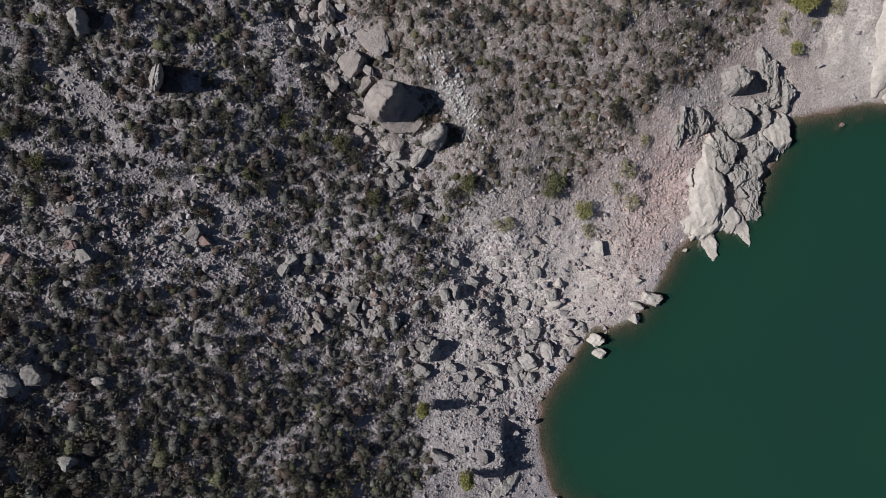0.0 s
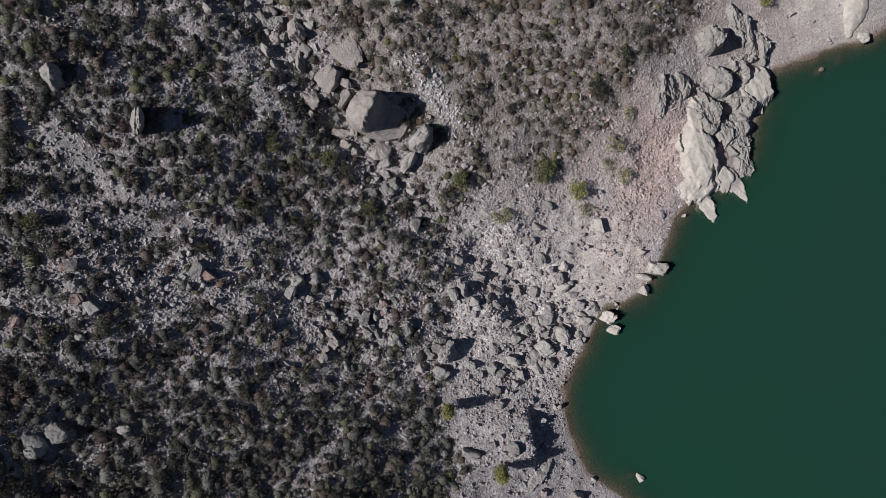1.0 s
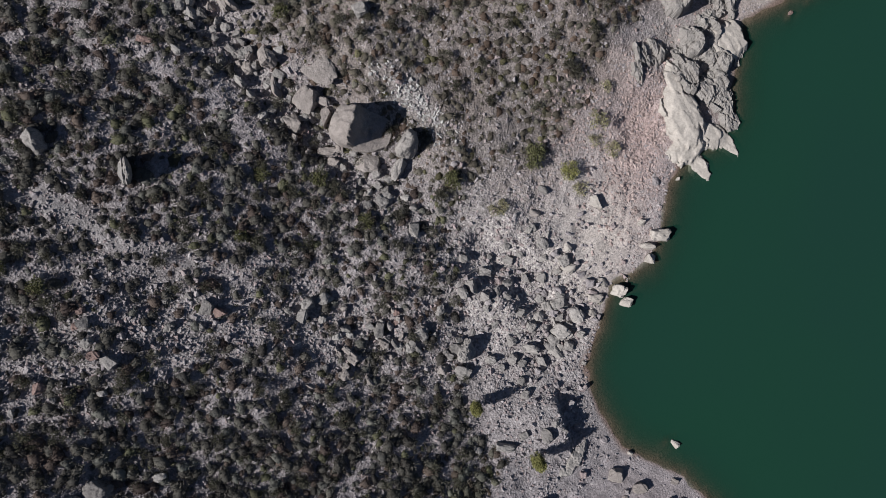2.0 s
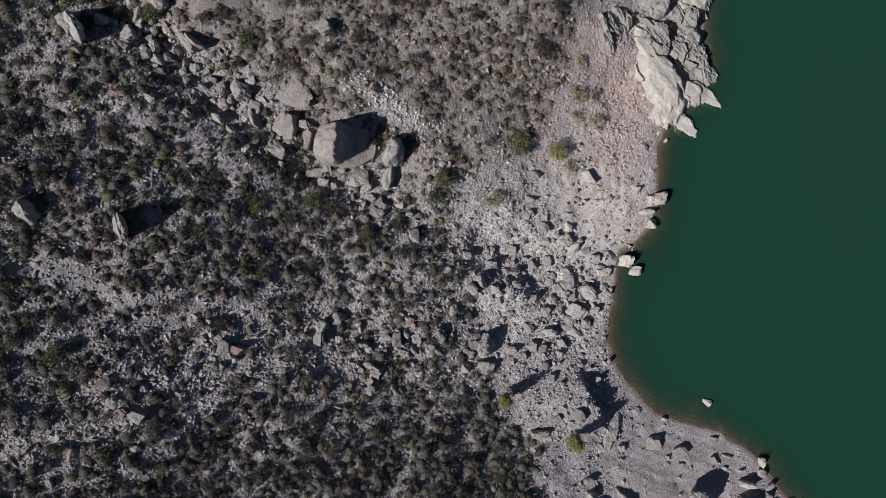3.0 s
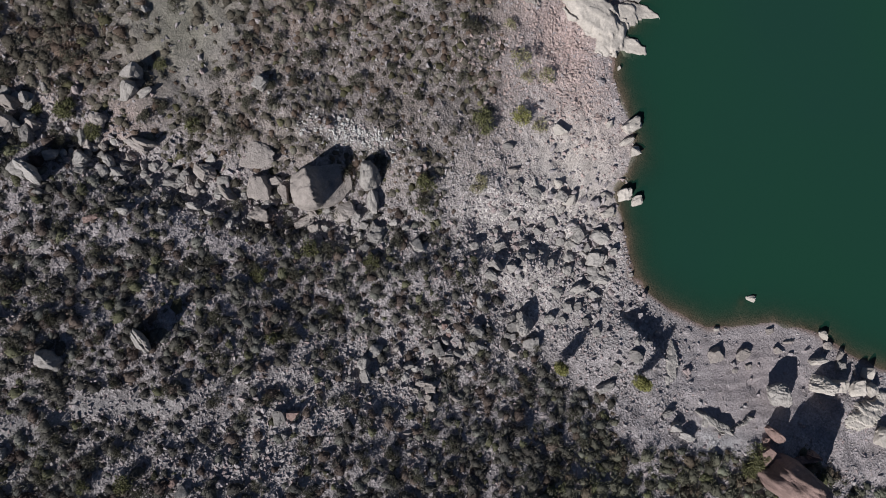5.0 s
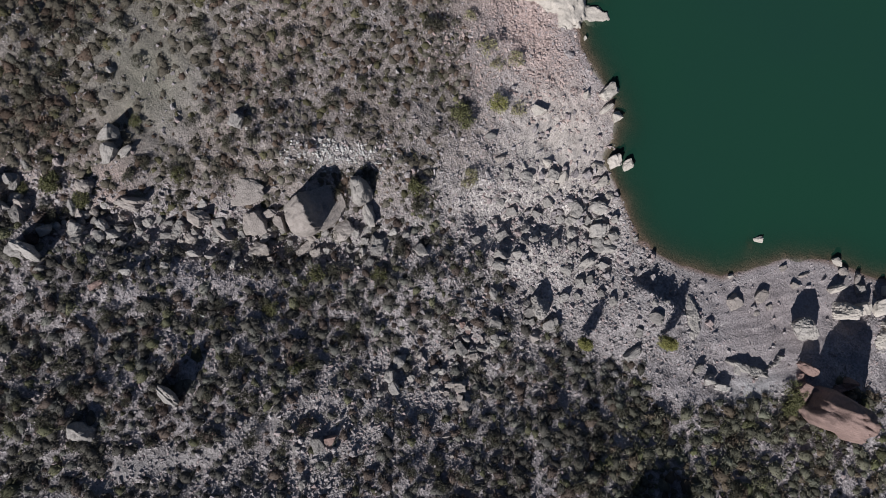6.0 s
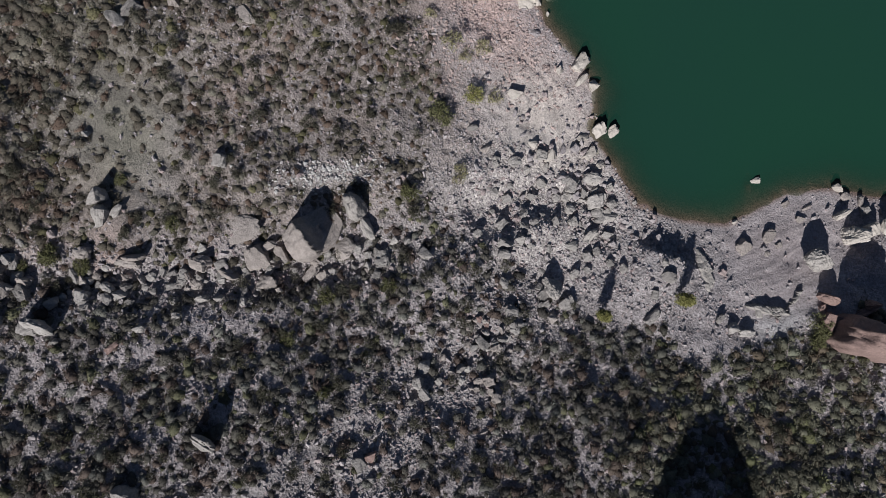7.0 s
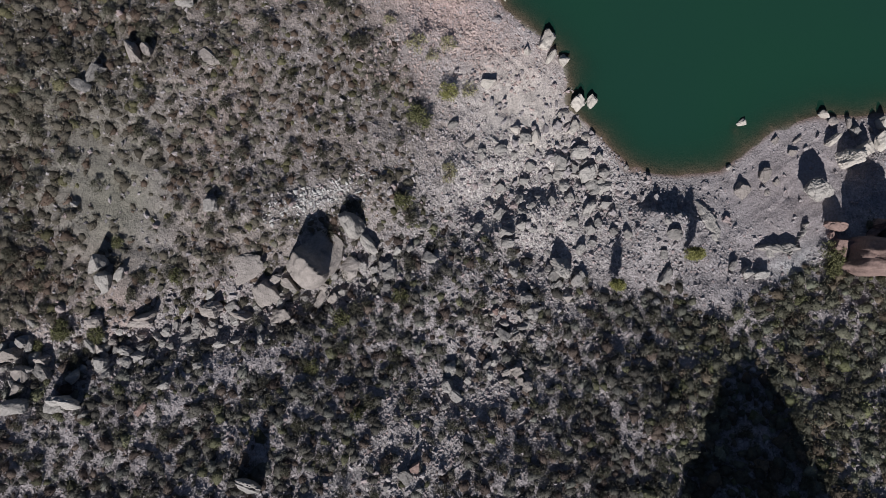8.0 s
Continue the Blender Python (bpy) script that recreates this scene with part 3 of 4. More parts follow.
# ---- boulders, each where it lies ----
# boulders of the gully
massif(-4.1, 16.4, 3.5, 2.6, 4.6, -37, DUSTY, "boulders of the gully", -0.12, 0.66, 0.02, 3.6, 0.105, 3, 0.0, 0.15)
massif(0.7, 13.2, 1.3, 1.85, 2.7, -37, GREY, "boulders of the gully", 0.7, 0.85, 0.75, 3.0, 0.08, 44)
massif(-6.8, 24.7, 3.0, 1.8, 0.22, -57, DUSTY, "boulders of the gully", 0.6, 0.8, 0.7, 2.2, 0.16, 8)
massif(-24.2, 39.1, 0.8, 1.7, 2.6, 5, ROCK, "boulders of the gully", 0.8, 0.7, 0.85, 3.0, 0.14, 12, 0.3)
boulder(-12.1, 26.8, 1.36, 1.10, 2.04, -57, DUSTY, "boulders of the gully")
boulder(-14.5, 26.5, 0.72, 0.65, 1.02, -37, DUSTY, "boulders of the gully")
boulder(-15.4, 27.1, 0.46, 0.52, 0.77, -37, DUSTY, "boulders of the gully")
boulder(-12.4, 23.8, 1.58, 0.79, 1.1, -92, DUSTY, "boulders of the gully")
boulder(-9.3, 21.5, 1.53, 1.72, 1.7, -37, DUSTY, "boulders of the gully")
boulder(-7.4, 20.6, 1.07, 0.53, 1.02, -37, DUSTY, "boulders of the gully")
boulder(-7.7, 18.9, 1.28, 0.67, 1.27, -97, DUSTY, "boulders of the gully")
boulder(-11.6, 19.2, 1.33, 0.93, 1.53, -77, DUSTY, "boulders of the gully")
boulder(-4.7, 12.5, 1.52, 1.24, 1.36, -17, DUSTY, "boulders of the gully")
boulder(-8.9, 15.2, 1.37, 0.55, 0.77, -22, DUSTY, "boulders of the gully")
boulder(-1.4, 10.6, 1.59, 0.76, 1.27, 43, GREY, "boulders of the gully")
boulder(-9.5, 19.5, 1.01, 0.47, 0.77, -67, DUSTY, "boulders of the gully")
boulder(-8.7, 13.8, 0.83, 0.55, 0.68, -37, DUSTY, "boulders of the gully")
boulder(-5.9, 14.1, 0.69, 0.48, 0.68, -37, ROCK, "boulders of the gully")
boulder(-15.5, 28.9, 0.78, 0.52, 0.85, -57, ROCK, "boulders of the gully")
boulder(-14.2, 29.6, 0.65, 0.39, 0.68, -67, ROCK, "boulders of the gully")
boulder(-17.2, 27.9, 0.71, 0.52, 0.77, -37, ROCK, "boulders of the gully")
boulder(-18.4, 26.8, 0.63, 0.45, 0.77, -67, ROCK, "boulders of the gully")
boulder(-15.9, 25.2, 0.85, 0.52, 0.85, -67, ROCK, "boulders of the gully")
boulder(-15.2, 23.5, 0.78, 0.46, 0.77, -57, ROCK, "boulders of the gully")
boulder(-20.2, 46.5, 1.40, 0.79, 1.87, -57, DUSTY, "boulders of the gully")
boulder(-18.6, 45.4, 0.55, 0.67, 1.19, -37, ROCK, "boulders of the gully")
boulder(-21.4, 44.4, 0.91, 0.91, 1.36, -37, ROCK, "boulders of the gully")
boulder(-23.0, 44.8, 0.54, 0.73, 1.02, -37, ROCK, "boulders of the gully")
boulder(-20.0, 44.1, 0.86, 0.50, 0.85, -52, ROCK, "boulders of the gully")
boulder(-21.4, 42.7, 0.62, 1.05, 1.02, -37, ROCK, "boulders of the gully")
boulder(-24.5, 40.1, 1.21, 1.03, 1.53, -82, ROCK, "boulders of the gully")
boulder(-21.3, 39.2, 0.80, 0.62, 1.19, -37, ROCK, "boulders of the gully")
boulder(-19.7, 37.0, 0.87, 0.69, 1.1, -77, ROCK, "boulders of the gully")
boulder(-20.4, 38.6, 0.56, 0.43, 0.68, -37, ROCK, "boulders of the gully")
boulder(-17.8, 38.4, 0.82, 0.44, 0.68, -27, ROCK, "boulders of the gully")
boulder(-18.0, 35.0, 0.57, 0.44, 0.85, -47, DUSTY, "boulders of the gully")
boulder(-17.5, 33.4, 0.96, 0.57, 1.1, -57, ROCK, "boulders of the gully")
boulder(-19.2, 34.4, 0.69, 0.75, 1.02, -37, ROCK, "boulders of the gully")
boulder(-25.2, 37.1, 0.55, 0.37, 0.68, -37, ROCK, "boulders of the gully")
boulder(-20.6, 46.2, 0.92, 0.49, 1.1, -80, DUSTY, "boulders of the gully")
boulder(-20.4, 43.4, 1.10, 0.62, 1.19, -80, DUSTY, "boulders of the gully")
boulder(-21.8, 44.5, 1.09, 0.73, 1.36, -100, DUSTY, "boulders of the gully")
boulder(-21.4, 42.3, 0.92, 0.43, 1.02, -110, DUSTY, "boulders of the gully")
boulder(-23.4, 44.3, 0.78, 0.73, 1.27, -80, DUSTY, "boulders of the gully")
boulder(-18.9, 41.4, 0.75, 0.38, 0.77, -70, ROCK, "boulders of the gully")
boulder(-19.5, 37.3, 0.75, 0.44, 0.85, -100, DUSTY, "boulders of the gully")
boulder(-18.0, 35.0, 0.95, 0.63, 1.19, -110, ROCK, "boulders of the gully")
boulder(-18.2, 33.4, 0.88, 0.63, 1.19, -50, ROCK, "boulders of the gully")
boulder(-20.3, 36.7, 0.94, 0.38, 0.68, -80, ROCK, "boulders of the gully")
boulder(-12.5, 26.8, 1.44, 0.52, 1.02, -90, DUSTY, "boulders of the gully")
boulder(-14.5, 26.5, 0.86, 0.59, 1.02, -70, DUSTY, "boulders of the gully")
# rocks on the upper slope
boulder(-8.8, 39.6, 1.22, 0.95, 2, -37, GREY, "rocks on the upper slope")
boulder(-10.5, 38.1, 1.36, 0.95, 1.6, 33, GREY, "rocks on the upper slope")
boulder(-9.6, 37.0, 1.03, 0.48, 0.6, -17, GREY, "rocks on the upper slope")
boulder(-15.0, 38.6, 0.81, 0.54, 1.1, -67, DUSTY, "rocks on the upper slope")
boulder(-14.1, 33.6, 1.45, 0.76, 1.9, -62, DUSTY, "rocks on the upper slope")
boulder(16.3, 41.8, 1.65, 0.72, 1.7, -145, DUSTY, "rocks on the upper slope")
boulder(16.8, 40.1, 0.93, 0.50, 1.4, -140, DUSTY, "rocks on the upper slope")
boulder(17.4, 33.0, 1.59, 1.09, 0.4, -80, DUSTY, "rocks on the upper slope")
boulder(12.8, 45.1, 1.41, 0.63, 1.2, -40, ROCK, "rocks on the upper slope")
boulder(11.1, 46.2, 1.40, 0.70, 0.9, -110, ROCK, "rocks on the upper slope")
boulder(-15.2, 38.5, 0.88, 0.68, 1.3, -80, DUSTY, "rocks on the upper slope")
boulder(-14.7, 34.1, 1.52, 0.62, 1.2, -80, DUSTY, "rocks on the upper slope")
boulder(-2.6, 43.6, 0.45, 0.38, 0.6, -80, ROCK, "rocks on the upper slope")
boulder(0.0, 29.2, 0.92, 0.85, 1, -80, ROCK, "rocks on the upper slope")
boulder(23.6, 37.3, 1.55, 0.52, 1, -95, ROCK, "rocks on the upper slope")
# boulders on the scrub slope
massif(-30.0, 18.1, 0.75, 1.45, 3.0, -12, ROCK, "boulders on the scrub slope", 0.8, 0.75, 0.85, 2.6, 0.13, 21, 0.42)
massif(-36.9, 23.2, 1.1, 1.2, 2.1, 20, ROCK, "boulders on the scrub slope", 0.5, 0.45, 0.6, 3.6, 0.1, 24, 0.1)
boulder(-25.0, 43.9, 1.43, 0.98, 1.6, -80, ROCK, "boulders on the scrub slope")
boulder(-20.8, 29.8, 0.68, 0.54, 0.8, -80, ROCK, "boulders on the scrub slope")
massif(-42.4, -14.2, 1.7, 1.25, 1.3, -25, ROCK, "boulders on the scrub slope", 0.7, 0.85, 0.8, 3.0, 0.08, 52)
massif(-44.7, -14.9, 1.5, 1.2, 1.0, -30, ROCK, "boulders on the scrub slope", 0.7, 0.85, 0.8, 3.0, 0.09, 57)
boulder(-39.2, -23.8, 1.19, 0.86, 1.4, 0, ROCK, "boulders on the scrub slope")
boulder(-36.4, -15.2, 0.88, 0.47, 0.9, 0, ROCK, "boulders on the scrub slope")
boulder(-38.6, 1.2, 0.72, 0.66, 0.8, 0, ROCK, "boulders on the scrub slope")
boulder(-30.7, 3.2, 0.48, 0.55, 0.6, 0, ROCK, "boulders on the scrub slope")
boulder(-31.0, 0.3, 0.82, 0.41, 0.7, 20, ROCK, "boulders on the scrub slope")
boulder(-38.4, -0.2, 0.85, 0.53, 0.7, 0, RED, "boulders on the scrub slope")
boulder(-25.6, 0.3, 0.77, 0.63, 0.8, 0, RED, "boulders on the scrub slope")
boulder(-44.3, -1.8, 0.84, 0.65, 0.8, 0, RED, "boulders on the scrub slope")
boulder(-39.3, 3.4, 0.52, 0.46, 0.6, 0, RED, "boulders on the scrub slope")
boulder(-38.3, 4.8, 0.46, 0.39, 0.6, 0, RED, "boulders on the scrub slope")
boulder(-16.6, -1.9, 0.88, 0.81, 1.4, 0, ROCK, "boulders on the scrub slope")
boulder(-7.0, -7.3, 0.56, 0.40, 0.52, 10, RED, "boulders on the scrub slope")
boulder(-13.5, -10.0, 0.74, 0.74, 0.98, 40, DUSTY, "boulders on the scrub slope")
boulder(-9.4, -9.9, 0.71, 0.50, 0.72, -20, DUSTY, "boulders on the scrub slope")
boulder(-23.5, 31.4, 0.94, 0.47, 0.8, -27, RED, "boulders on the scrub slope")
boulder(-13.2, -9.8, 0.84, 0.49, 0.78, -62, DUSTY, "boulders on the scrub slope")
boulder(-12.6, -13.3, 0.89, 0.35, 0.65, -67, DUSTY, "boulders on the scrub slope")
boulder(-15.1, -11.5, 0.69, 0.69, 0.85, -82, DUSTY, "boulders on the scrub slope")
boulder(-10.3, -11.1, 0.61, 0.50, 0.78, -42, DUSTY, "boulders on the scrub slope")
boulder(-19.2, -11.5, 0.73, 0.29, 0.45, -37, DUSTY, "boulders on the scrub slope")
boulder(-20.7, -13.2, 0.32, 0.29, 0.39, -42, DUSTY, "boulders on the scrub slope")
boulder(-17.5, -3.0, 0.74, 0.89, 1, -42, ROCK, "boulders on the scrub slope")
# boulders of the beach field
boulder(22.3, -0.4, 1.03, 0.83, 0.88, -37, PALE, "boulders of the beach field")
boulder(27.5, -4.9, 0.56, 0.49, 0.68, -37, PALE, "boulders of the beach field")
boulder(20.2, -10.9, 0.91, 0.49, 0.82, -57, PALE, "boulders of the beach field")
boulder(18.6, -12.7, 1.12, 0.63, 0.88, -22, PALE, "boulders of the beach field")
boulder(15.4, -13.9, 1.25, 1.01, 1.29, -82, GREY, "boulders of the beach field")
boulder(12.5, -12.4, 0.66, 0.77, 0.88, -37, GREY, "boulders of the beach field")
boulder(12.8, -15.5, 1.19, 1.01, 1.22, -57, GREY, "boulders of the beach field")
boulder(15.3, -16.7, 0.66, 0.54, 0.95, -37, GREY, "boulders of the beach field")
boulder(13.4, -17.6, 0.71, 0.77, 0.95, -37, GREY, "boulders of the beach field")
boulder(16.3, -7.6, 1.04, 0.83, 0.95, -37, PALE, "boulders of the beach field")
boulder(16.8, -5.1, 0.69, 0.55, 0.68, -67, PALE, "boulders of the beach field")
boulder(13.7, -3.6, 0.89, 0.69, 0.82, -67, ROCK, "boulders of the beach field")
boulder(15.7, 3.1, 0.82, 0.47, 0.54, -57, ROCK, "boulders of the beach field")
boulder(13.8, 0.5, 0.95, 0.68, 0.68, -37, DUSTY, "boulders of the beach field")
boulder(8.9, -4.3, 0.76, 0.62, 0.75, -37, ROCK, "boulders of the beach field")
boulder(12.5, -7.9, 0.71, 0.71, 0.88, -37, GREY, "boulders of the beach field")
boulder(10.5, -7.4, 0.70, 0.56, 0.68, -37, ROCK, "boulders of the beach field")
boulder(5.5, -5.0, 0.95, 0.61, 0.82, -37, ROCK, "boulders of the beach field")
boulder(10.6, -12.6, 0.71, 0.71, 0.95, -37, GREY, "boulders of the beach field")
boulder(9.1, -13.6, 0.71, 0.65, 0.88, -37, GREY, "boulders of the beach field")
boulder(2.7, -16.0, 0.75, 0.68, 0.82, -37, ROCK, "boulders of the beach field")
boulder(-3.5, -15.1, 0.60, 0.67, 0.82, -37, DUSTY, "boulders of the beach field")
boulder(-1.2, -16.3, 1.21, 0.88, 0.88, -37, ROCK, "boulders of the beach field")
boulder(-2.1, -13.9, 0.60, 0.47, 0.68, -37, ROCK, "boulders of the beach field")
boulder(7.3, -8.7, 0.69, 0.55, 0.68, -37, ROCK, "boulders of the beach field")
boulder(8.3, -11.3, 0.76, 0.62, 0.75, -17, ROCK, "boulders of the beach field")
boulder(0.0, -13.6, 1.56, 1.61, 2.31, -72, GREY, "boulders of the beach field")
boulder(14.0, -10.8, 0.83, 0.42, 0.68, -32, ROCK, "boulders of the beach field")
boulder(8.2, -16.5, 1.25, 0.77, 1.02, -42, GREY, "boulders of the beach field")
boulder(11.3, -18.0, 1.26, 0.90, 0.62, -62, GREY, "boulders of the beach field")
boulder(5.5, -16.9, 0.69, 0.76, 0.75, -42, ROCK, "boulders of the beach field")
boulder(5.8, -19.9, 0.55, 0.55, 0.62, -42, ROCK, "boulders of the beach field")
boulder(9.3, -18.5, 0.83, 0.56, 0.75, -42, ROCK, "boulders of the beach field")
boulder(14.6, -20.6, 0.40, 0.30, 0.41, -42, GREY, "boulders of the beach field")
boulder(17.6, -14.4, 0.70, 0.49, 0.68, -42, PALE, "boulders of the beach field")
# rocks at the waterline
boulder(29.4, -7.2, 1.46, 0.89, 1.4, -17, PALE, "rocks at the waterline")
boulder(27.3, -8.1, 1.14, 0.49, 0.8, -27, PALE, "rocks at the waterline")
boulder(27.3, -9.8, 0.73, 0.73, 1.1, -37, PALE, "rocks at the waterline")
boulder(22.0, -12.7, 0.97, 0.89, 1.5, -37, PALE, "rocks at the waterline")
boulder(22.6, -14.5, 0.89, 0.73, 1.2, -37, PALE, "rocks at the waterline")
boulder(17.0, -33.9, 0.41, 0.29, 0.5, -37, PALE, "rocks at the waterline")
boulder(34.1, -0.7, 0.33, 0.28, 0.5, 0, PALE, "rocks at the waterline")
boulder(23.1, -34.7, 0.72, 0.5, 0.9, -42, PALE, "rocks at the waterline")
boulder(61.1, 19.5, 0.81, 0.89, 1.2, 47, PALE, "rocks at the waterline")
boulder(55.4, 16.1, 0.37, 0.41, 0.5, 0, RED, "rocks at the waterline")
# boulders of the southern beach
massif(8.0, -51.7, 2.3, 3.7, 7.0, 4, RED, "boulders of the southern beach", 0.8, 0.8, 0.9, 3.2, 0.14, 34)
massif(11.2, -46.7, 0.7, 1.35, 1.9, 0, RED, "boulders of the southern beach", 0.6, 0.7, 0.8, 3.0, 0.1, 31)
boulder(15.8, -44.2, 1.95, 1.80, 3.1, -57, GREY, "boulders of the southern beach")
boulder(14.0, -35.8, 1.14, 0.97, 0.85, -17, DUSTY, "boulders of the southern beach")
boulder(16.6, -38.3, 1.14, 0.70, 0.72, -2, DUSTY, "boulders of the southern beach")
boulder(20.3, -41.5, 0.62, 0.53, 0.52, -37, DUSTY, "boulders of the southern beach")
boulder(21.6, -39.4, 0.63, 0.41, 0.39, -37, DUSTY, "boulders of the southern beach")
boulder(14.3, -38.8, 0.40, 0.35, 0.26, -37, DUSTY, "boulders of the southern beach")
boulder(15.9, -39.9, 0.44, 0.40, 0.33, -37, DUSTY, "boulders of the southern beach")
boulder(22.6, -46.2, 1.21, 0.56, 1.3, -42, PALE, "boulders of the southern beach")
boulder(20.7, -48.4, 1.74, 1.35, 2.4, -57, PALE, "boulders of the southern beach")
boulder(22.0, -50.2, 0.88, 0.88, 1.6, -37, PALE, "boulders of the southern beach")
boulder(23.5, -52.1, 1.12, 1.20, 1.9, -37, PALE, "boulders of the southern beach")
boulder(24.8, -53.9, 0.80, 0.96, 1.6, -37, PALE, "boulders of the southern beach")
boulder(26.1, -52.4, 0.81, 0.89, 1.5, -37, PALE, "boulders of the southern beach")
boulder(25.9, -45.0, 0.57, 0.73, 1, -37, PALE, "boulders of the southern beach")
boulder(25.1, -46.3, 0.72, 0.72, 0.59, -37, DUSTY, "boulders of the southern beach")
boulder(25.4, -48.5, 0.89, 0.54, 0.59, 8, DUSTY, "boulders of the southern beach")
boulder(22.1, -42.1, 0.89, 0.35, 0.33, -37, DUSTY, "boulders of the southern beach")
boulder(24.3, -49.2, 0.77, 0.77, 0.72, -42, ROCK, "boulders of the southern beach")
boulder(20.8, -58.6, 1.35, 1.27, 1.5, -42, PALE, "boulders of the southern beach")
boulder(9.0, -48.0, 1.69, 1.31, 1.5, -42, RED, "boulders of the southern beach")
boulder(9.8, -46.6, 0.62, 0.62, 0.52, -42, RED, "boulders of the southern beach")
boulder(11.5, -51.7, 1.71, 0.54, 1, -42, RED, "boulders of the southern beach")
boulder(1.1, -26.9, 1.32, 0.54, 1, -27, ROCK, "boulders of the southern beach")
boulder(4.0, -35.2, 0.75, 0.5, 0.7, -30, ROCK, "boulders of the southern beach")
boulder(3.5, -37.0, 0.8, 0.6, 0.9, -50, GREY, "boulders of the southern beach")
boulder(3.5, -38.7, 1.0, 0.5, 0.8, -70, ROCK, "boulders of the southern beach")

# bedrock that breaks the surface
outcrop = tagged(new("rock_outcrop"), "pale and grey rock outcrop running into the lake", "outcrop", "bedrock outcrops")
crags("pale_slab", [(36.8, 10.7, 1.0, 3.4, 4, 1.10), (36.5, 6.5, 2.3, 4.3, 8, 1.49), (36.4, 2.8, 2.5, 2.0, 0, 1.10), (37.6, -0.1, 1.1, 1.9, 10, 0.78), (41.9, 2.3, 0.8, 2.5, 25, 0.65), (39.8, 3.4, 1.6, 1.7, 0, 0.78), (45.9, 14.8, 2.4, 2.5, -30, 1.23)],
      "smooth pale buff limestone slab", PALE, "", 51, outcrop, broken=0.12, grain=0.35)
crags("broken_face", [(39.6, 21.4, 1.8, 1.5, -25, 2.6), (38.6, 12.3, 1.6, 2.6, 10, 1.8), (43.2, 13.6, 1.7, 1.3, 0, 0.9), (44.0, 18.8, 1.8, 0.7, 0, 0.8), (40.7, 9.6, 1.2, 1.8, 0, 1.5), (42.6, 7.8, 1.4, 2.1, 15, 1.2), (43.1, 4.7, 1.0, 1.5, 15, 1), (32.2, 15.0, 0.55, 2.4, -8, 0.8), (38.6, 15.0, 1.1, 1.0, 0, 1.1), (34.9, 16.0, 2.0, 1.6, 0, 0.9), (44.4, 22.9, 1.1, 3.0, 25, 1.3), (46.8, 20.2, 1.5, 2.2, 20, 1), (40.6, 16.0, 1.5, 1.9, 20, 2.0), (43.8, 17.0, 1.2, 2.0, 20, 1.4), (43.5, 14.0, 3.7, 2.5, -20, 0.6), (43.6, 12.4, 1.6, 1.6, 0, 1.6), (42.4, 10.0, 1.5, 1.9, 30, 1.5)],
      "broken grey rock with deep cracks", GREY, "", 57, outcrop, broken=0.75)
crags("rock_headland", [(60.4, 29.0, 1.3, 4.0, 0, 0.8), (60.8, 23.8, 1.3, 3.4, -20, 0.7)],
      "pale buff rock headland at the edge of the lake", PALE, "bedrock outcrops", 63, broken=0.05, jag=0.12, steep=1.2, grain=0.35)
crags("rock_ledge", [(9.5, -31.8, 0.9, 2.4, -55, 0.5)],
      "low pale grey rock fin on a gravel beach", GREY, "bedrock outcrops", 84, broken=0.12)
crags("rock_ledge", [(7.4, -40.4, 2.4, 0.5, -82, 0.8), (9.8, -43.2, 1.8, 0.4, -22, 0.6)],
      "low grey bedrock ledge above a gravel beach", GREY, "bedrock outcrops", 87, broken=0.3)
crags("rock_slab", [(21.4, -55.2, 2.6, 1.5, -22, 0.8), (24.7, -55.9, 1.6, 0.8, -22, 0.7)],
      "flat pale buff rock slab by the lake", PALE, "bedrock outcrops", 93, broken=0.25)

# a tall crag up the slope, whose shadow falls over the scrub
crag = boulder(-36.5, -40.3, 8.0, 9.2, 15.2, 4, ROCK, "boulders on the scrub slope", 0.55)
crag.name = "rock_crag"
crag.data.transform(Matrix(((1, 0, 0, 0), (0, 1, 0.26, 0), (0, 0, 1, 0), (0, 0, 0, 1))))
tagged(crag, "tall weathered grey rock crag above dark scrub", "crag")
boulder(6.7, -39.4, 0.9, 0.5, 0.6, 15, GREY, "boulders of the southern beach")
boulder(12.4, -52.0, 0.9, 0.6, 2.6, -30, RED, "boulders of the southern beach")

# a jumble of larger rocks down the gully bed
rng = np.random.default_rng(17)
for n in range(38):
    ly_ = rng.uniform(8, 52)
    lx_ = float(np.interp(ly_, [5.7, 10.6, 17, 24, 31, 38.6, 46.8, 66], [-1.6, -6, -9.2, -13, -16, -19, -20.7, -26])) + rng.uniform(-2.6, 1.6)
    s = rng.uniform(0.28, 0.58)
    boulder(lx_, ly_, s * rng.uniform(0.9, 1.5), s, s * rng.uniform(1.5, 2.3), rng.uniform(0, 360), DUSTY if rng.random() < 0.4 else ROCK, "boulders of the gully")

# a patch of tumbled pinkish rocks in the chute
rng = np.random.default_rng(19)
for n in range(46):
    lx_, ly_ = rng.normal((-10.5, -8.6), (3.6, 2.2))
    s = 0.26 + 0.3 * rng.random() ** 1.5
    boulder(lx_, ly_, s * rng.uniform(0.9, 1.5), s, s * rng.uniform(1.1, 1.7), rng.uniform(0, 360), RED if rng.random() < 0.09 else DUSTY if rng.random() < 0.6 else ROCK, "loose rocks")

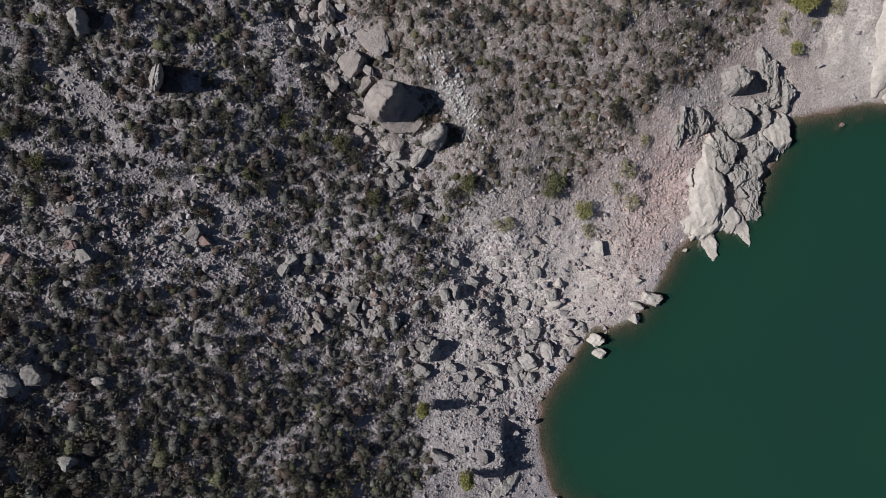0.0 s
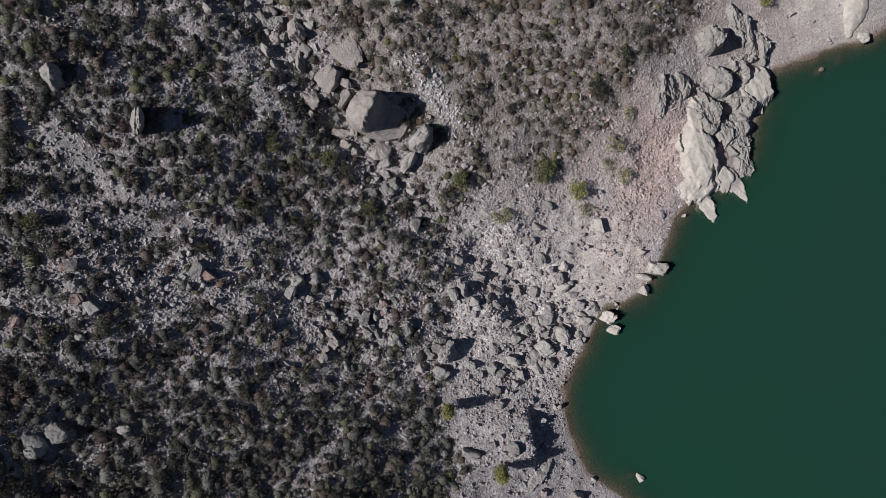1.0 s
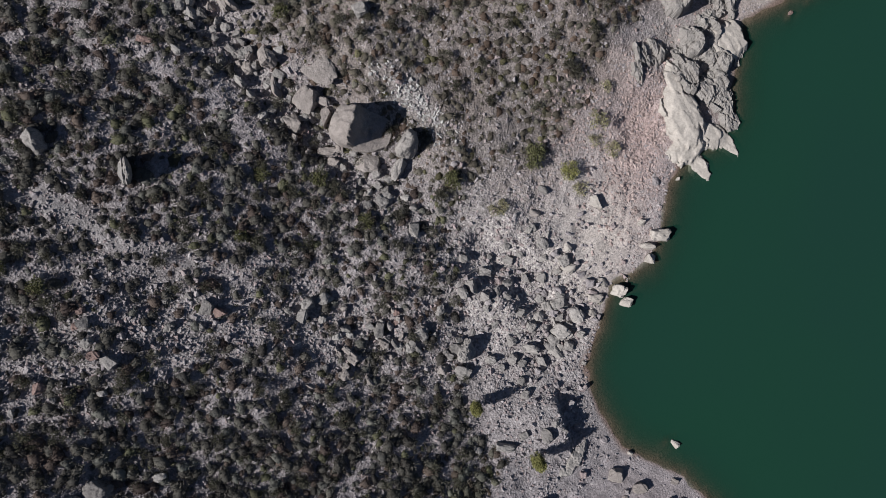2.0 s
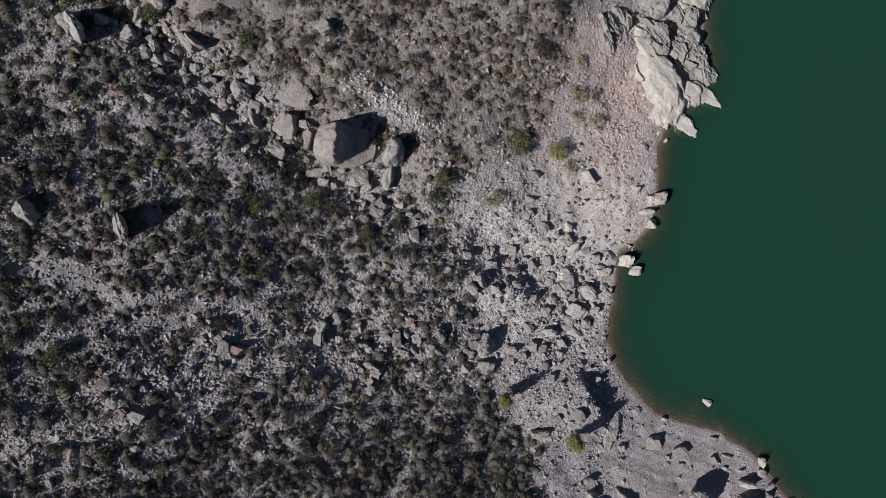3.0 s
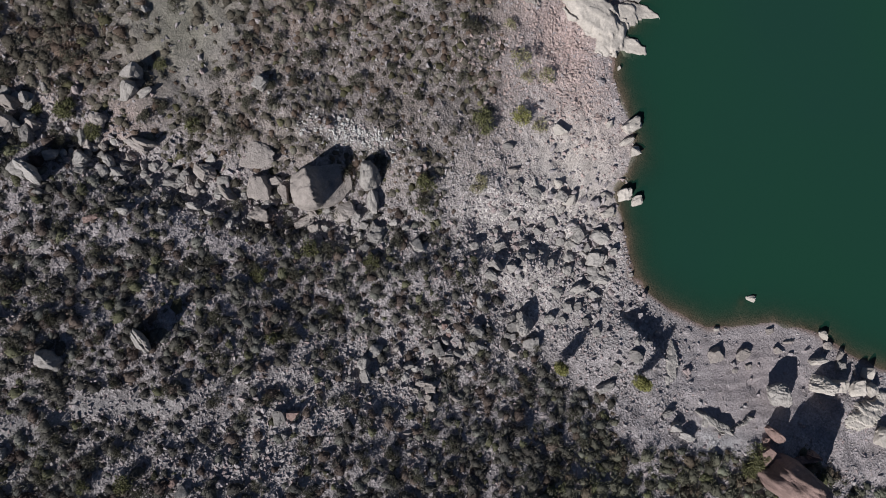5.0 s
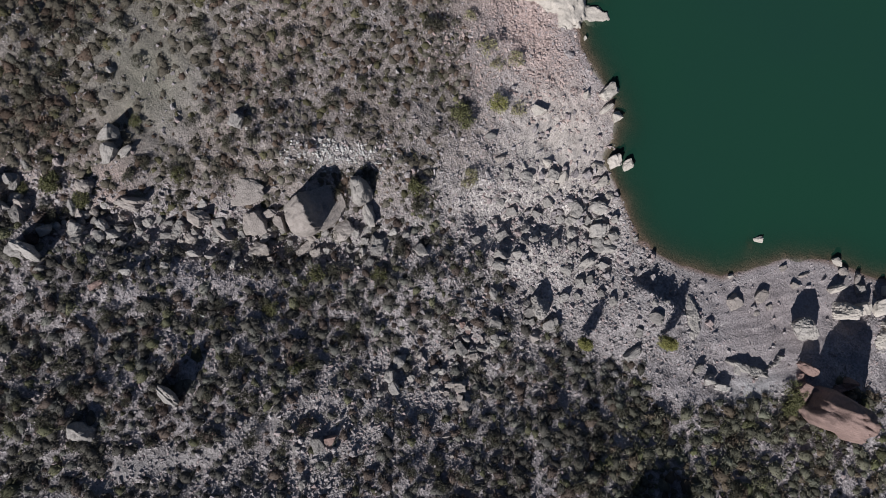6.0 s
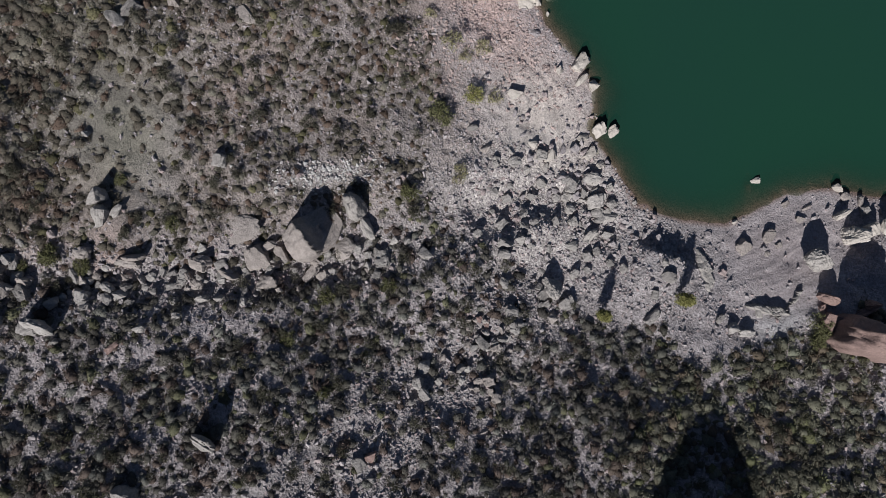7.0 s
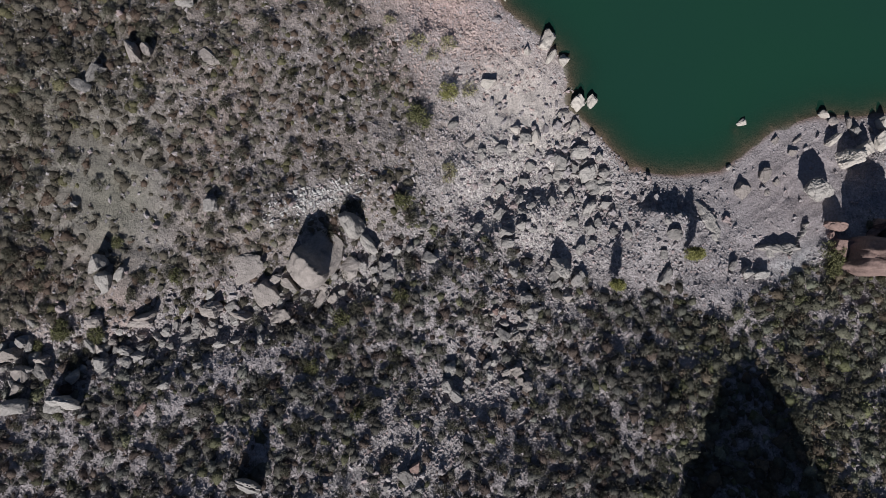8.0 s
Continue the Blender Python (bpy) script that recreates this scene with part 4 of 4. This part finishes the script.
# loose rocks that fill the gully, the fan and the chute
lx, ly, rng = scatter(1.5, 60, lambda x, y: np.where(shore_distance(x, y) > 0.6, np.clip(0.75 * scree(x, y) ** 2 * (1 - 0.6 * smooth(shore_distance(x, y), 5, 12) * (x > 0)) + 0.008 * (gully(x, y) < 3), 0, 1) * np.where((x > -4) | (gully(x, y) > -3), 1, 0.3), 0), 13)
for n in rng.permutation(len(lx))[:150]:
    px_, py_ = lx[n], ly[n]
    s = 0.4 + 0.45 * rng.random() ** 2
    boulder(px_, py_, s * rng.uniform(0.9, 1.4), s, s * rng.uniform(0.9, 1.5), rng.uniform(0, 360), GREY if px_ > 12 else ROCK, "loose rocks")


# ---- shrubs ----
def leaf_cloud(rng, count, size):
    """Leaf blades over a low dome, in units of the shrub's radius: three corners each."""
    a, r = rng.uniform(0, 2 * math.pi, count), np.sqrt(rng.random(count))
    up = np.sqrt(np.clip(1 - r * r, 0, 1)) * rng.uniform(0.35, 1.0, count)
    rad = r * (1 + 0.22 * np.sin(3 * a + rng.uniform(0, 6)) + 0.15 * np.sin(5 * a + rng.uniform(0, 6)))
    c = np.stack([rad * np.cos(a), rad * np.sin(a), 0.75 * up], 1)
    way = c * (1, 1, 0.8) + rng.normal(scale=0.45, size=(count, 3))
    way /= np.linalg.norm(way, axis=1)[:, None]
    across = np.cross(way, rng.normal(size=(count, 3)))
    across /= np.linalg.norm(across, axis=1)[:, None] + 1e-9
    s = size * rng.uniform(0.6, 1.4, count)[:, None]
    return np.stack([c - across * s * 0.36, c + across * s * 0.36, c + way * s * 1.7], 1)


def shrub_tints(x, y, rng):
    """Dark olive on the shaded slope, dry brown beyond the gully, here and there a greener or greyer one."""
    k = rng.random(len(x))[:, None]
    dark = np.array((0.084, 0.078, 0.074)) * (1 - k) + np.array((0.184, 0.175, 0.156)) * k
    brown = np.array((0.096, 0.085, 0.07)) * (1 - k) + np.array((0.2, 0.178, 0.147)) * k
    out = dark + (brown - dark) * smooth(gully(x, y) + 3 * lattice(x, y, 6, 61), -1, 5)[:, None]
    odd = rng.random(len(x))[:, None]
    out = out * (1 + np.array((0.12, 0.16, 0.0)) * smooth(-y, 24, 34)[:, None])
    return np.where(odd < 0.09, out * (1.12, 1.18, 0.86), np.where(odd > 0.86, out * (1.35, 1.42, 1.45), np.where(odd > 0.66, out * (1.12, 0.93, 0.92), out)))


def shrub_field(name, x, y, radius, rng, blades, label, height=1.0):
    """All the scrub that nobody could count, as one mesh: each shrub a knot of twigs under single leaf blades."""
    clouds = []
    v, f = ball(1)
    f = f[v[f][:, :, 2].max(1) > 0]
    for k in range(24):
        q = v * (1 + 0.3 * wobble(v, 0.7, 40 + k) + 0.22 * wobble(v, 0.3, 60 + k))[:, None] * (0.84, 0.84, 0.68)
        leaves = leaf_cloud(rng, blades, 0.15).reshape(-1, 3)
        p, s = rng.uniform(0, 6.28, 2), rng.uniform(0.1, 0.34, 2)
        for form in (q, leaves):
            a = np.arctan2(form[:, 1], form[:, 0])
            form[:, :2] *= (1 + s[0] * np.sin(2 * a + p[0]) + s[1] * np.sin(3 * a + p[1]))[:, None]
        clouds.append((np.concatenate([q, leaves]), np.concatenate([f, np.arange(len(leaves)).reshape(-1, 3) + len(q)])))
    z, tints = land(x, y), shrub_tints(x, y, rng)
    parts, tone, faces, base = [], [], [], 0
    for n in range(len(x)):
        t, f = clouds[n % 24]
        faces.append(f + base)
        base += len(t)
        a, tall = rng.uniform(0, 6.28), height * rng.uniform(0.85, 1.35)
        c, s = math.cos(a), math.sin(a)
        parts.append(np.stack([x[n] + radius[n] * (t[:, 0] * c - t[:, 1] * s), y[n] + radius[n] * (t[:, 0] * s + t[:, 1] * c), z[n] + radius[n] * t[:, 2] * tall - 0.05], 1))
        tone.append(tints[n] * np.concatenate([np.full(len(v), 0.95), np.repeat(rng.uniform(0.85, 1.18, blades), 3)])[:, None])
    verts = np.concatenate(parts)
    me = mesh_from(name, verts, np.concatenate(faces), LEAF, True)
    coloured(me, "tint", np.concatenate(tone))
    return tagged(new(name, me), label, "shrubs", kind="stuff")


sx, sy, rng = scatter(0.98, 67, lambda x, y: scrub(x, y) * (gully(x, y) < 2.5), 21)
shrub_field("desert_scrub", sx, sy, (0.3 + 0.66 * rng.random(len(sx)) ** 1.8) * (1 + 0.2 * smooth(-sx, 25, 45) + 0.4 * bump(sx, sy, -36, -27, 26, 9) + 0.35 * bump(sx, sy, -12, -44, 18, 13)), rng, 128, "dark olive desert shrubs crowding a stony slope", 1.0)
sx, sy, rng = scatter(0.92, 67, lambda x, y: scrub(x, y) * (gully(x, y) > 1.5), 23)
shrub_field("dry_scrub", sx, sy, (0.28 + 0.5 * rng.random(len(sx)) ** 1.5) * (1 + 0.4 * smooth(sy, 34, 48)), rng, 125, "low dry brown shrubs dotted over reddish soil", 0.58)


def tube(points, radii, sides=6):
    """A tapering stem along points: vertices and quads."""
    verts, faces = [], []
    for (x, y, z), r in zip(points, radii):
        for k in range(sides):
            a = 2 * math.pi * k / sides
            verts.append((x + r * math.cos(a), y + r * math.sin(a), z))
    for n in range(len(points) - 1):
        for k in range(sides):
            j = (k + 1) % sides
            faces.append((n * sides + k, n * sides + j, (n + 1) * sides + j, (n + 1) * sides + k))
    return verts, faces


def part(name, me, parent, label=""):
    ob = new(name, me)
    ob.parent = parent
    return tagged(ob, label)


def stems(rng, height, spread, count, thick):
    """A stem that forks into limbs."""
    verts, faces = tube([(0, 0, -0.3), (0.03, 0.02, height * 0.3), (0.06, -0.04, height * 0.8)], [thick, thick * 0.8, thick * 0.3])
    limbs = []
    for k in range(count):
        a, rise = 6.28 * k / count + rng.uniform(-0.4, 0.4), rng.uniform(0.25, 0.6) * height
        r = spread * rng.uniform(0.5, 0.9)
        v, f = tube([(0.03, 0.02, rise * 0.6), (r * 0.5 * math.cos(a), r * 0.5 * math.sin(a), rise + 0.15 * height), (r * math.cos(a), r * math.sin(a), rise + 0.32 * height)],
                    [thick * 0.55, thick * 0.4, thick * 0.15], 5)
        limbs.append(mesh_from("limb", v, f, BARK))
    return mesh_from("trunk", verts, faces, BARK), limbs


def crown(rng, height, spread, clumps, blades, material, size):
    """Many small clumps of leaves round the limbs, with gaps between them."""
    out = []
    for _ in range(clumps):
        a, r = rng.uniform(0, 6.28), spread * math.sqrt(rng.random()) * 0.85
        top = height * (0.1 + 0.82 * (1 - (r / spread) ** 4) * rng.random() ** 0.7)
        c = leaf_cloud(rng, blades, size / 0.4) * rng.uniform(0.25, 0.45) * spread * 0.7
        out.append(c + np.array((r * math.cos(a), r * math.sin(a), top)))
    v = np.concatenate(out).reshape(-1, 3)
    me = mesh_from("crown", v, np.arange(len(v)).reshape(-1, 3), material)
    coloured(me, "tint", np.full((len(v), 3), (0.1, 0.1, 0.05)))
    return me


def green_tree(x, y, height, spread, label, material=None, seed=0):
    rng = np.random.default_rng(700 + seed)
    ob = new("young_tree" if height > 2 else "green_bush")
    ob.matrix_basis = pose(x, y, float(land(x, y)), 0, 0, rng.uniform(0, 360))
    wood, limbs = stems(rng, height, spread, 6, 0.07)
    trunk = part("trunk", wood, ob, "thin grey-brown trunk")
    for limb in limbs:
        part("limb", limb, trunk)
    part("crown", crown(rng, height, spread, 170 if height > 2 else 18 if material is OLIVE else 34, 60 if height > 2 else 26 if material is OLIVE else 40, material or GREEN, 0.15), ob)
    return tagged(ob, label, "tree" if height > 2 else "bush", "green trees and bushes")


green_tree(-0.9, -20.8, 4.8, 0.74, "small yellow-green tree at the edge of scrub", seed=1)
green_tree(4.6, -29.4, 5.2, 0.85, "young yellow-green tree on grey gravel beach", seed=2)
green_tree(19.8, 4.5, 1.4, 1.25, "yellow-green bush on pale stony beach", seed=3)
green_tree(25.0, 9.5, 1.6, 1.5, "olive green bush on pink gravel", OLIVE, 4)
green_tree(24.4, 7.4, 1.0, 1.1, "olive green bush on pink gravel", OLIVE, 5)
green_tree(26.3, 5.6, 0.6, 1.3, "sparse olive bush on pink gravel", OLIVE, 6)
green_tree(20.8, 1.8, 0.8, 1.1, "sparse olive bush on pale stones", OLIVE, 7)
green_tree(27.3, 13.4, 0.8, 0.9, "dry olive bush at the edge of scrub", OLIVE, 8)
green_tree(53.6, 31.4, 1.4, 1.3, "dark olive bush on pale gravel slope", OLIVE, 14)
green_tree(46.1, 29.5, 1.1, 1.0, "olive green bush on gravel slope", OLIVE, 9)
green_tree(48.6, 32.0, 2.3, 1.7, "wide yellow-green tree on gravel slope", seed=10)
green_tree(46.2, 27.9, 0.8, 0.8, "dry olive bush on gravel slope", OLIVE, 12)
green_tree(50.6, 29.3, 0.6, 0.6, "dry olive bush on gravel slope", OLIVE, 13)
green_tree(48.3, 25.9, 0.9, 0.9, "yellow-green bush on gravel slope", seed=11)

# greener bushes that stand out from the scrub
green_tree(-16.4, 38.1, 1.0, 1.1, "dense dark green bush among dry scrub", MOSS, 20)
green_tree(-16.7, 41.7, 1.2, 1.3, "dense dark green bush among dry scrub", MOSS, 21)
green_tree(-18.9, 44.1, 0.7, 0.8, "dense dark green bush among dry scrub", MOSS, 22)
green_tree(15.7, 7.4, 1.5, 1.7, "dense dark green bush among dry scrub", MOSS, 23)
green_tree(4.9, 7.5, 1.1, 1.3, "dense dark green bush among dry scrub", MOSS, 24)
green_tree(9.0, 2.4, 1.0, 1.1, "sparse olive bush at the edge of gravel", OLIVE, 25)
green_tree(7.6, -46.6, 1.6, 1.6, "dense dark green bush among dry scrub", MOSS, 26)
green_tree(5.8, -47.0, 1.1, 1.2, "dense dark green bush among dry scrub", MOSS, 27)
green_tree(-8.8, 31.2, 0.9, 1.0, "dense dark green bush among dry scrub", MOSS, 29)
green_tree(-6.0, 38.3, 0.7, 0.8, "dense dark green bush among dry scrub", MOSS, 30)
green_tree(-41.5, 8.6, 1.0, 1.1, "dense dark green bush among dry scrub", MOSS, 31)
green_tree(-10.7, 12.4, 1.0, 1.2, "dense dark green bush among dry scrub", MOSS, 32)
green_tree(-16.8, 14.2, 0.9, 1.0, "dense dark green bush among dry scrub", MOSS, 33)
green_tree(-7.0, 5.7, 0.9, 1.0, "dense dark green bush among dry scrub", MOSS, 34)
green_tree(-44.2, 11.5, 0.8, 0.8, "dense dark green bush among dry scrub", MOSS, 36)
green_tree(9.9, 2.5, 0.9, 1.0, "sparse olive bush at the edge of gravel", OLIVE, 37)
green_tree(-21.1, 8.0, 0.7, 0.8, "dense dark green bush among dry scrub", MOSS, 38)

# bushes that stand out from the scrub, one by one
KINDS = []
for k in range(6):
    rng = np.random.default_rng(800 + k)
    ob = new("desert_shrub")
    wood, limbs = stems(rng, 0.9, 0.8, 5, 0.035)
    stem = part("stem", wood, ob, "thin woody stem")
    for limb in limbs:
        part("branch", limb, stem)
    foliage = crown(rng, 1.0, 0.9, 16, 40, LEAF, 0.15)
    coloured_tint = np.array((0.1, 0.098, 0.075)) * (0.8 + 0.12 * k)
    foliage.attributes["tint"].data.foreach_set("color", np.tile((*coloured_tint, 1.0), len(foliage.vertices)).astype(np.float32))
    part("foliage", foliage, ob)
    tagged(ob, "rounded dark olive desert shrub on stony soil", "shrub", "shrubs of the slope")
    KINDS.append(ob)
sx, sy, rng = scatter(4.3, 56, lambda x, y: scrub(x, y) * 1.2, 22)
for n, at in enumerate(rng.permutation(len(sx))[:290]):
    px_, py_ = sx[at], sy[at]
    s = rng.uniform(0.75, 1.25)
    m = pose(px_, py_, float(land(px_, py_)) - 0.05, 0, 0, rng.uniform(0, 360))
    ob = KINDS[n] if n < 6 else copy_thing(KINDS[n % 6], m)
    ob.matrix_basis = m @ Matrix.Diagonal((s, s, s, 1))

# a bleached stick that lies in the scrub
stick = new("bleached_log", mesh_from("bleached_log", *tube([(0, 0, 0), (0.02, 0.3, 0.02), (0.0, 0.75, 0.0)], [0.09, 0.1, 0.06], 8), WOOD))
stick.matrix_basis = pose(-21.1, 20.0, float(land(-21.1, 20.0)) + 0.35, 0, 0, 4)
tagged(stick, "short bleached white log lying among shrubs", "log")
